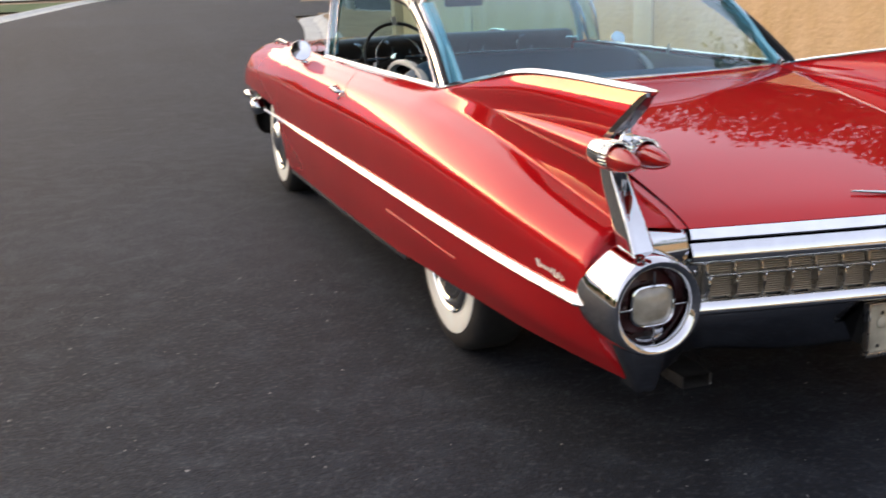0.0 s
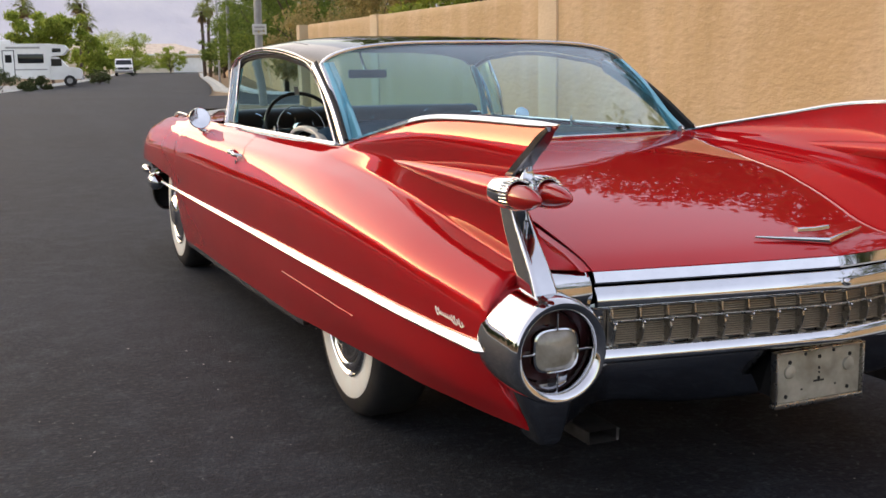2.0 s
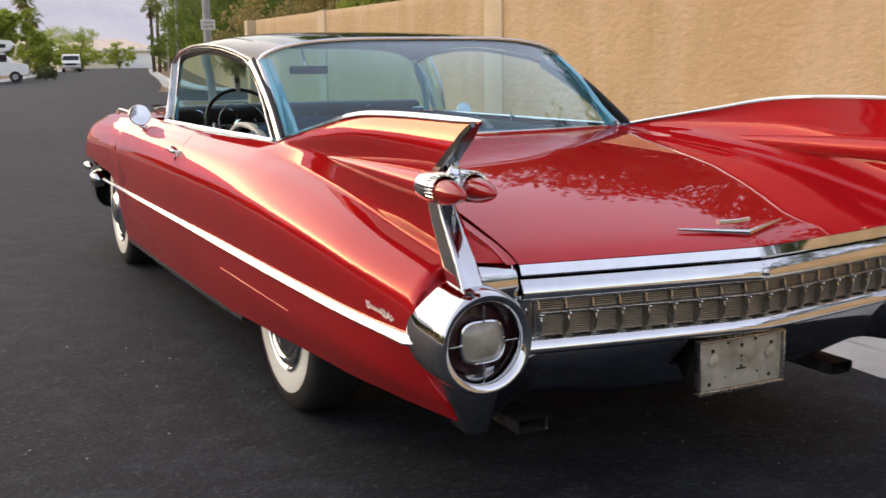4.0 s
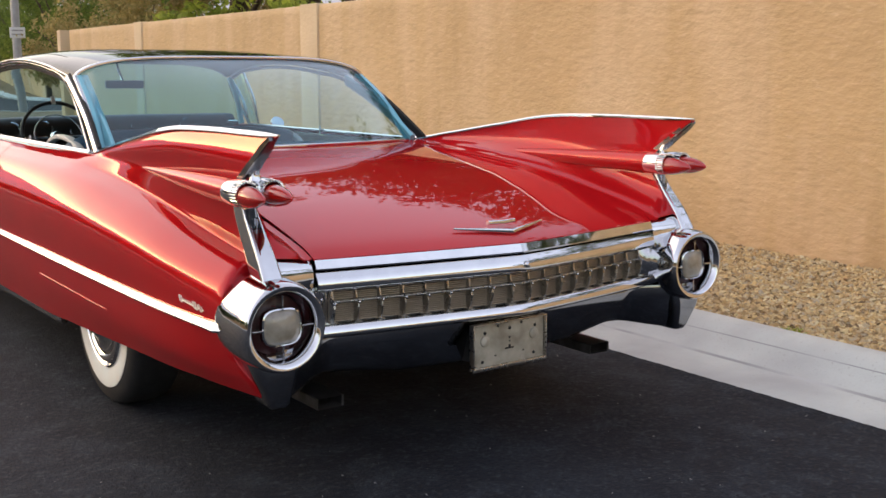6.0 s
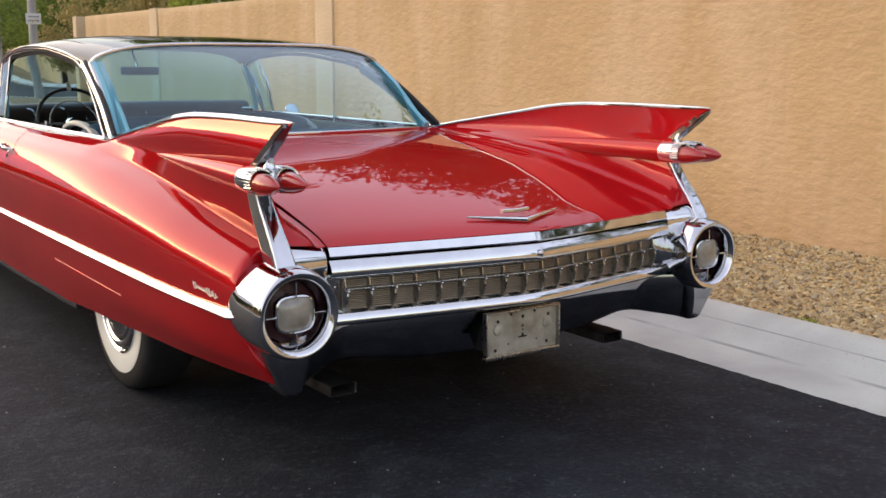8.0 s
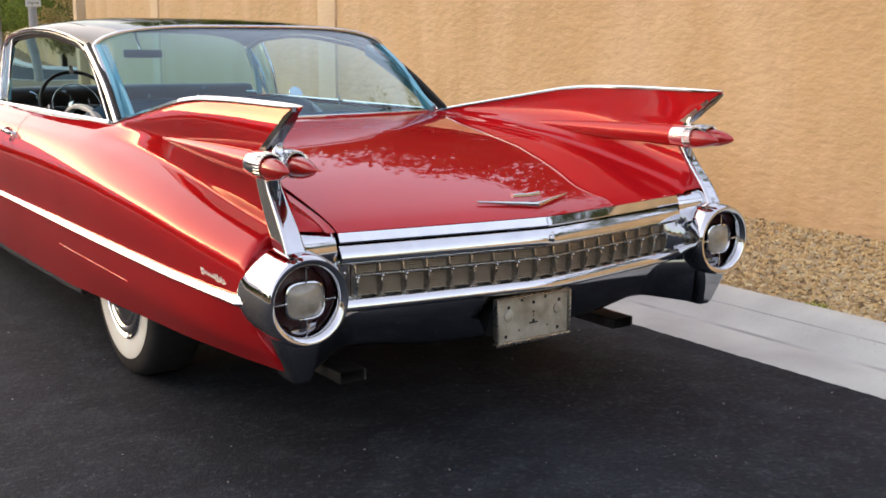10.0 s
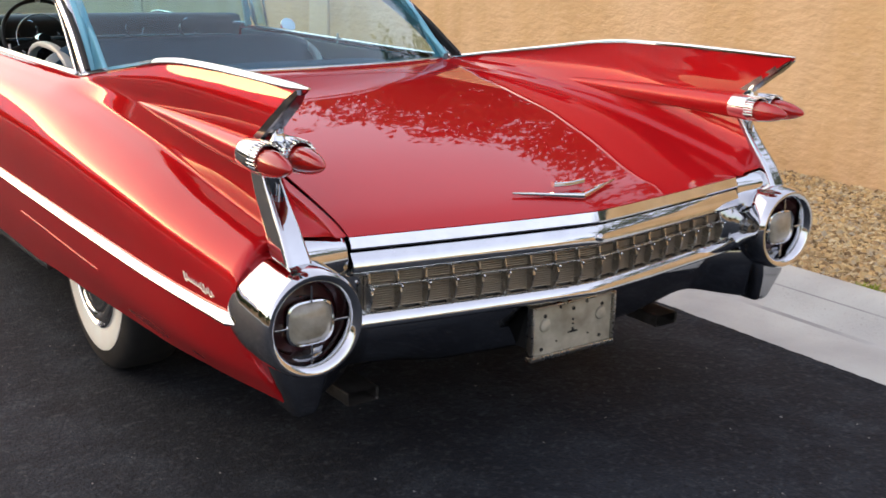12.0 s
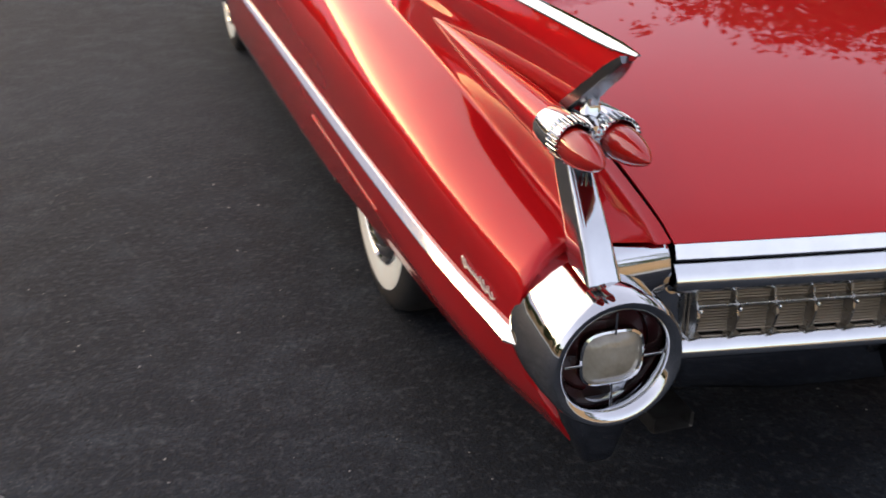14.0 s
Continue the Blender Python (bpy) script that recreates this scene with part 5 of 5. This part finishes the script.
# rear grille
rows = []
for k in np.linspace(-1, 1, 31):
    u = k * .66
    rows.append([(u, deck_rear(u) + .036, z) for j, z in enumerate(np.linspace(.50, .66, 5))])
grille = part("rear_grille", shell(grid(rows), .004), DASH, car, "ribbed metal rear grille")
for j in range(17):
    z = .5365 + .0062 * j
    path = [(u, deck_rear(u) + .026, z) for u in np.linspace(-.655, .655, 27)]
    part("rib", sweep(path, [(.003, .0017), (-.003, .0019), (-.003, -.0019), (.003, -.0017)]), ALLOY, grille)
path = [(u, deck_rear(u) + .012, .598) for u in np.linspace(-.65, .65, 41)]
part("cross_bar", sweep(path, rbox(.008, .003, .5)), DULL, grille)
blade = [(.032, .640), (.014, .640), (.009, .606), (.001, .598), (-.004, .578), (.002, .548), (.010, .5335), (.032, .5335)]
for i in range(18):
    u = (i - 8.5) * .0765
    bm = bmesh.new()
    w = [.0036, .0036, .0020, .003, .003, .0016, .0036, .0036]
    va = [bm.verts.new((u - a, deck_rear(u) + dy, z)) for (dy, z), a in zip(blade, w)]
    vb = [bm.verts.new((u + a, deck_rear(u) + dy, z)) for (dy, z), a in zip(blade, w)]
    bm.faces.new(va)
    bm.faces.new(vb[::-1])
    for a in range(8):
        bm.faces.new([va[a - 1], vb[a - 1], vb[a], va[a]][::-1])
    part("blade", bm, DULL, grille, smooth=False)
    part("stud", lathe([(.002, .008), (.0045, .003), (.0055, -.003), (.004, -.007), (.0001, -.009)], 12, "y", (u, deck_rear(u) - .003, .595)), CHROME, grille, "chrome stud")
    part("foot", boxed((u - .014, deck_rear(u) + .0, .5305), (u + .014, deck_rear(u) + .031, .5345)), DULL, grille)

# number plate holder
PY = -1.368
plate = part("plate_panel", boxed((-.150, PY - .003, .318), (.150, PY + .003, .458), .004), PLATE, car, "blank tarnished number plate panel")
for nm, a, b in (("plate_frame", (-.158, .305), (.158, .319)), ("plate_frame", (-.158, .4585), (.158, .465)), ("plate_frame", (-.158, .3195), (-.1505, .458)), ("plate_frame", (.1505, .3195), (.158, .458))):
    part(nm, boxed((a[0], PY - .012, a[1]), (b[0], PY + .012, b[1]), .003), DULL, plate)
for x, z, r in ((-.105, .432, .006), (0, .437, .006), (.11, .432, .006), (-.05, .450, .005), (.05, .450, .005), (0, .405, .004), (0, .392, .003), (.06, .352, .003), (-.06, .350, .003), (-.115, .335, .006), (.105, .337, .006)):
    part("hole", lathe([(0, -.0045), (r, -.0045), (r, .004)], 10, "y", (x, PY, z)), DARK, plate)
part("slot", boxed((-.018, PY - .0046, .366), (.018, PY - .002, .371)), DARK, plate)
part("slot", boxed((-.004, PY - .0046, .371), (.004, PY - .002, .380)), DARK, plate)
for x in (-.105, .105):
    part("bumper_stop", lathe([(.02, -.003), (.018, -.008), (.008, -.012), (.0001, -.0125)], 16, "y", (x, PY, .405)), PLATE, plate)
part("plate_bracket", boxed((-.14, PY + .004, .33), (.14, PY + .08, .45)), DARK, car)

# emblem on the lid
em = part("v_emblem", sweep([(-.188, -1.309, .779), (-.10, -1.342, .772), (0, -1.380, .764), (.10, -1.342, .772), (.188, -1.309, .779)], rbox(.007, .006, .6), scale=[.5, 1.0, 1.5, 1.0, .5]), CHROME, lid, "chrome V-shaped ornament")
part("crest_bar", sweep([(-.055, -1.318, .790), (0, -1.325, .789), (.055, -1.318, .790)], rbox(.009, .007, .5)), CHROME, em, "small silver crest bar")
part("lid_lock", lathe([(.012, .01), (.011, -.006), (.006, -.012), (.0001, -.013)], 16, "y", (0, deck_rear(0) - .021, .664)), CHROME, lid)

# exhaust outlets
for s in (-1, 1):
    prof = rbox(.050, .019, .25)
    rows = [[(s * .588 + a * f, y, .240 + b * f) for a, b in prof] for y, f in ((-.9, 1), (-1.19, 1), (-1.194, .96), (-1.19, .86), (-1.0, .84))]
    part("exhaust_outlet", grid(rows, wrap=True), SOOT, car, "flat blackened exhaust outlet")

# ---- wheels ----
def wheel(x, y, s):
    w = new("wheel")
    w.parent = car
    c = (x, y, 0)
    R = .362
    tyre = [(.20, -.085), (.235, -.098), (.29, -.104), (.335, -.098), (.353, -.082), (.361, -.055), (.362, 0), (.361, .055), (.353, .082), (.335, .098), (.29, .104), (.235, .098), (.20, .085)]
    bm = lathe([(r, s * a) for r, a in tyre], 64, "x", (x, y, R - .004))
    for v in bm.verts:
        v.co.z = max(v.co.z, 0.0015)
    part("tyre", bm, RUBBER, w)
    part("whitewall", lathe([(.205, s * .0935), (.22, s * .0985), (.245, s * .1042), (.270, s * .1068), (.284, s * .1064), (.290, s * .1054), (.2905, s * .098)], 64, "x", (x, y, R - .004)), WHITEWALL, w, "cream whitewall band")
    part("rim", lathe([(.212, s * .085), (.213, s * .102), (.206, s * .106), (.198, s * .100), (.19, s * .094)], 56, "x", (x, y, R - .004)), CHROME, w)
    part("hubcap", lathe([(.195, s * .092), (.190, s * .104), (.180, s * .109), (.170, s * .107), (.164, s * .101), (.158, s * .099), (.152, s * .101), (.147, s * .105), (.142, s * .104), (.136, s * .105), (.120, s * .112), (.100, s * .119), (.092, s * .124), (.086, s * .132), (.070, s * .139), (.04, s * .144), (.0001, s * .146)], 56, "x", (x, y, R - .004)), CHROME, w, "chrome hubcap")
    part("cap_groove", lathe([(.1615, s * .1005), (.1600, s * .1005), (.1565, s * .1003), (.1550, s * .1010)], 48, "x", (x, y, R - .004)), DARK, w, "dark groove round the hubcap dome")
    return w


for s in (-1, 1):
    wheel(s * .822, 0, s)
    wheel(s * .818, 3.33, s)

# ---- underbody and cabin ----
# underbody set low and an unseen tank box added, to block light beneath
part("underbody", boxed((-.78, .50, .19), (.78, 2.80, .31), .02), DARK, car, "dark underbody")
part("tank_light_block", boxed((-.50, -1.00, .33), (.50, -.42, .44), .03), DARK, car, "unseen tank box added to block light under the trunk")
part("rear_axle", lathe([(.0001, -.70), (.05, -.70), (.05, -.16), (.13, -.10), (.13, .10), (.05, .16), (.05, .70), (.0001, .70)], 16, "x", (0, 0, .36)), DARK, car)
part("nose_floor", boxed((-.62, 2.85, .26), (.62, 4.15, .32), .02), DARK, car)
part("trunk_floor", boxed((-.72, -1.22, .38), (.72, .2, .46), .02), DARK, car)
for s in (-1, 1):
    part("inner_flank", boxed((min(s * .66, s * .70), -1.15, .36), (max(s * .66, s * .70), 2.8, .70), .01), DARK, car)
    part("door_lining", boxed((min(s * .79, s * .83), .40, .30), (max(s * .79, s * .83), 2.45, .93), .01), SEAT, car, "dark blue door lining")
part("firewall", boxed((-.80, 2.78, .30), (.80, 2.82, .90), .01), DARK, car)
part("bulkhead", boxed((-.78, .14, .30), (.78, .18, .90), .01), DARK, car)
# dashboard
rows = []
for k in np.linspace(-1, 1, 25):
    u = k * .78
    bow = .16 * (1 - k * k)
    rows.append([(u, y + bow, z) for y, z in ((2.80, .985), (2.62, 1.012), (2.50, 1.018), (2.44, 1.005), (2.42, .97), (2.45, .92), (2.46, .80), (2.50, .72), (2.60, .66))])
dash = part("dashboard", shell(grid(rows), .01), DASH, car, "black padded dashboard", angle=70)
for x in (-.60, -.40, -.18, .2, .5):
    part("dial_bezel", lathe([(.052, .02), (.058, .0), (.052, -.006), (.047, 0)], 20, "y", (x, 2.437 + .16 * (1 - (x / .78) ** 2), .938)), CHROME, dash)
part("dash_strip", sweep([(k * .74, 2.436 + .16 * (1 - (k * .95) ** 2), .895) for k in np.linspace(-1, 1, 19)], rbox(.006, .008, .5)), CHROME, dash)
# steering wheel
sw = new("steering_wheel")
sw.parent = car
M = pose(-.40, 2.235, .925, 62, 0, 0)


def turned(bm, m):
    bmesh.ops.transform(bm, matrix=m, verts=bm.verts[:])
    return bm


def torus(R, r, n=48, k=10):
    return grid([[((R + r * math.cos(b)) * math.cos(a), (R + r * math.cos(b)) * math.sin(a), r * math.sin(b)) for b in [2 * math.pi * j / k for j in range(k)]] for a in [2 * math.pi * i / n for i in range(n + 1)]], wrap=True)


part("rim", turned(torus(.205, .0105), M), DASH, sw, "black steering wheel rim")
part("horn_ring", turned(torus(.135, .0035), M @ pose(0, 0, -.015)), CHROME, sw, "chrome horn ring")
bm = bmesh.new()
for a in (200, 340):
    c, d = math.cos(radians(a)), math.sin(radians(a))
    sweep([(0, 0, -.03), (c * .2, d * .2, 0)], rbox(.013, .006, .5), bm)
part("spokes", turned(bm, M), DASH, sw)
part("hub", turned(lathe([(.0001, .01), (.03, .006), (.045, -.02), (.05, -.06)], 20, "z", (0, 0, -.02)), M), CHROME, sw)
part("column", turned(lathe([(.03, -.05), (.032, -.45)], 14, "z"), M), DASH, sw)
part("top_badge", turned(boxed((-.012, .19, .006), (.012, .24, .016), .003), M), SEATWHITE, sw)


def bench(y, top, lean, name, label, w=.70):
    b = new(name)
    b.parent = car
    tagged(b, label)
    rows = []
    for k in np.linspace(-1, 1, 27):
        u = k * w
        e = 1 - .25 * abs(k) ** 8
        rows.append([(u, y + dy, .45 + (z - .45) * e) for dy, z in ((.02, .45), (.0, .75), (-lean * .7, top - .03), (-lean - .01, top), (-lean - .06, top + .008), (-lean - .11, top - .02), (-lean - .12, .75), (-lean - .10, .45))])
    part("backrest", grid(rows, wrap=True, close_rows=True), SEAT, b, angle=60)
    part("cushion", boxed((-w, y - .02, .34), (w, y + .50, .54), .06), SEAT, b)
    return b


fs = bench(1.46, .985, .10, "front_seat", "dark blue bench seat with ivory bolster")
for s in (-1, 1):
    part("bolster", sweep(spline([(s * .60, 1.80, .80), (s * .60, 1.74, .90), (s * .60, 1.62, .945), (s * .60, 1.46, .955), (s * .60, 1.32, .94), (s * .60, 1.18, .88), (s * .60, 1.14, .78)], 24), rbox(.019, .013, .7)), SEATWHITE, fs, "ivory vinyl bolster")
bench(.60, .95, .12, "rear_seat", "dark blue rear bench seat", .66)
rows = [[(k * .74, glass_base(k * .74) + .02 + v * (.48 - glass_base(k * .74)), .945 - .01 * v) for k in np.linspace(-1, 1, 15)] for v in (0, .5, 1)]
part("parcel_shelf", shell(grid(rows, flip=True), -.01), SEAT, car, "dark blue parcel shelf")
rv = part("rear_view_mirror", boxed((-.115, 2.235, 1.188), (.115, 2.262, 1.236), .010), SEAT, car, "interior mirror")
part("mirror_arm", sweep([(0, 2.27, 1.225), (0, 2.33, 1.28), (0, 2.37, 1.34)], ring(.007, 8)), CHROME, rv)
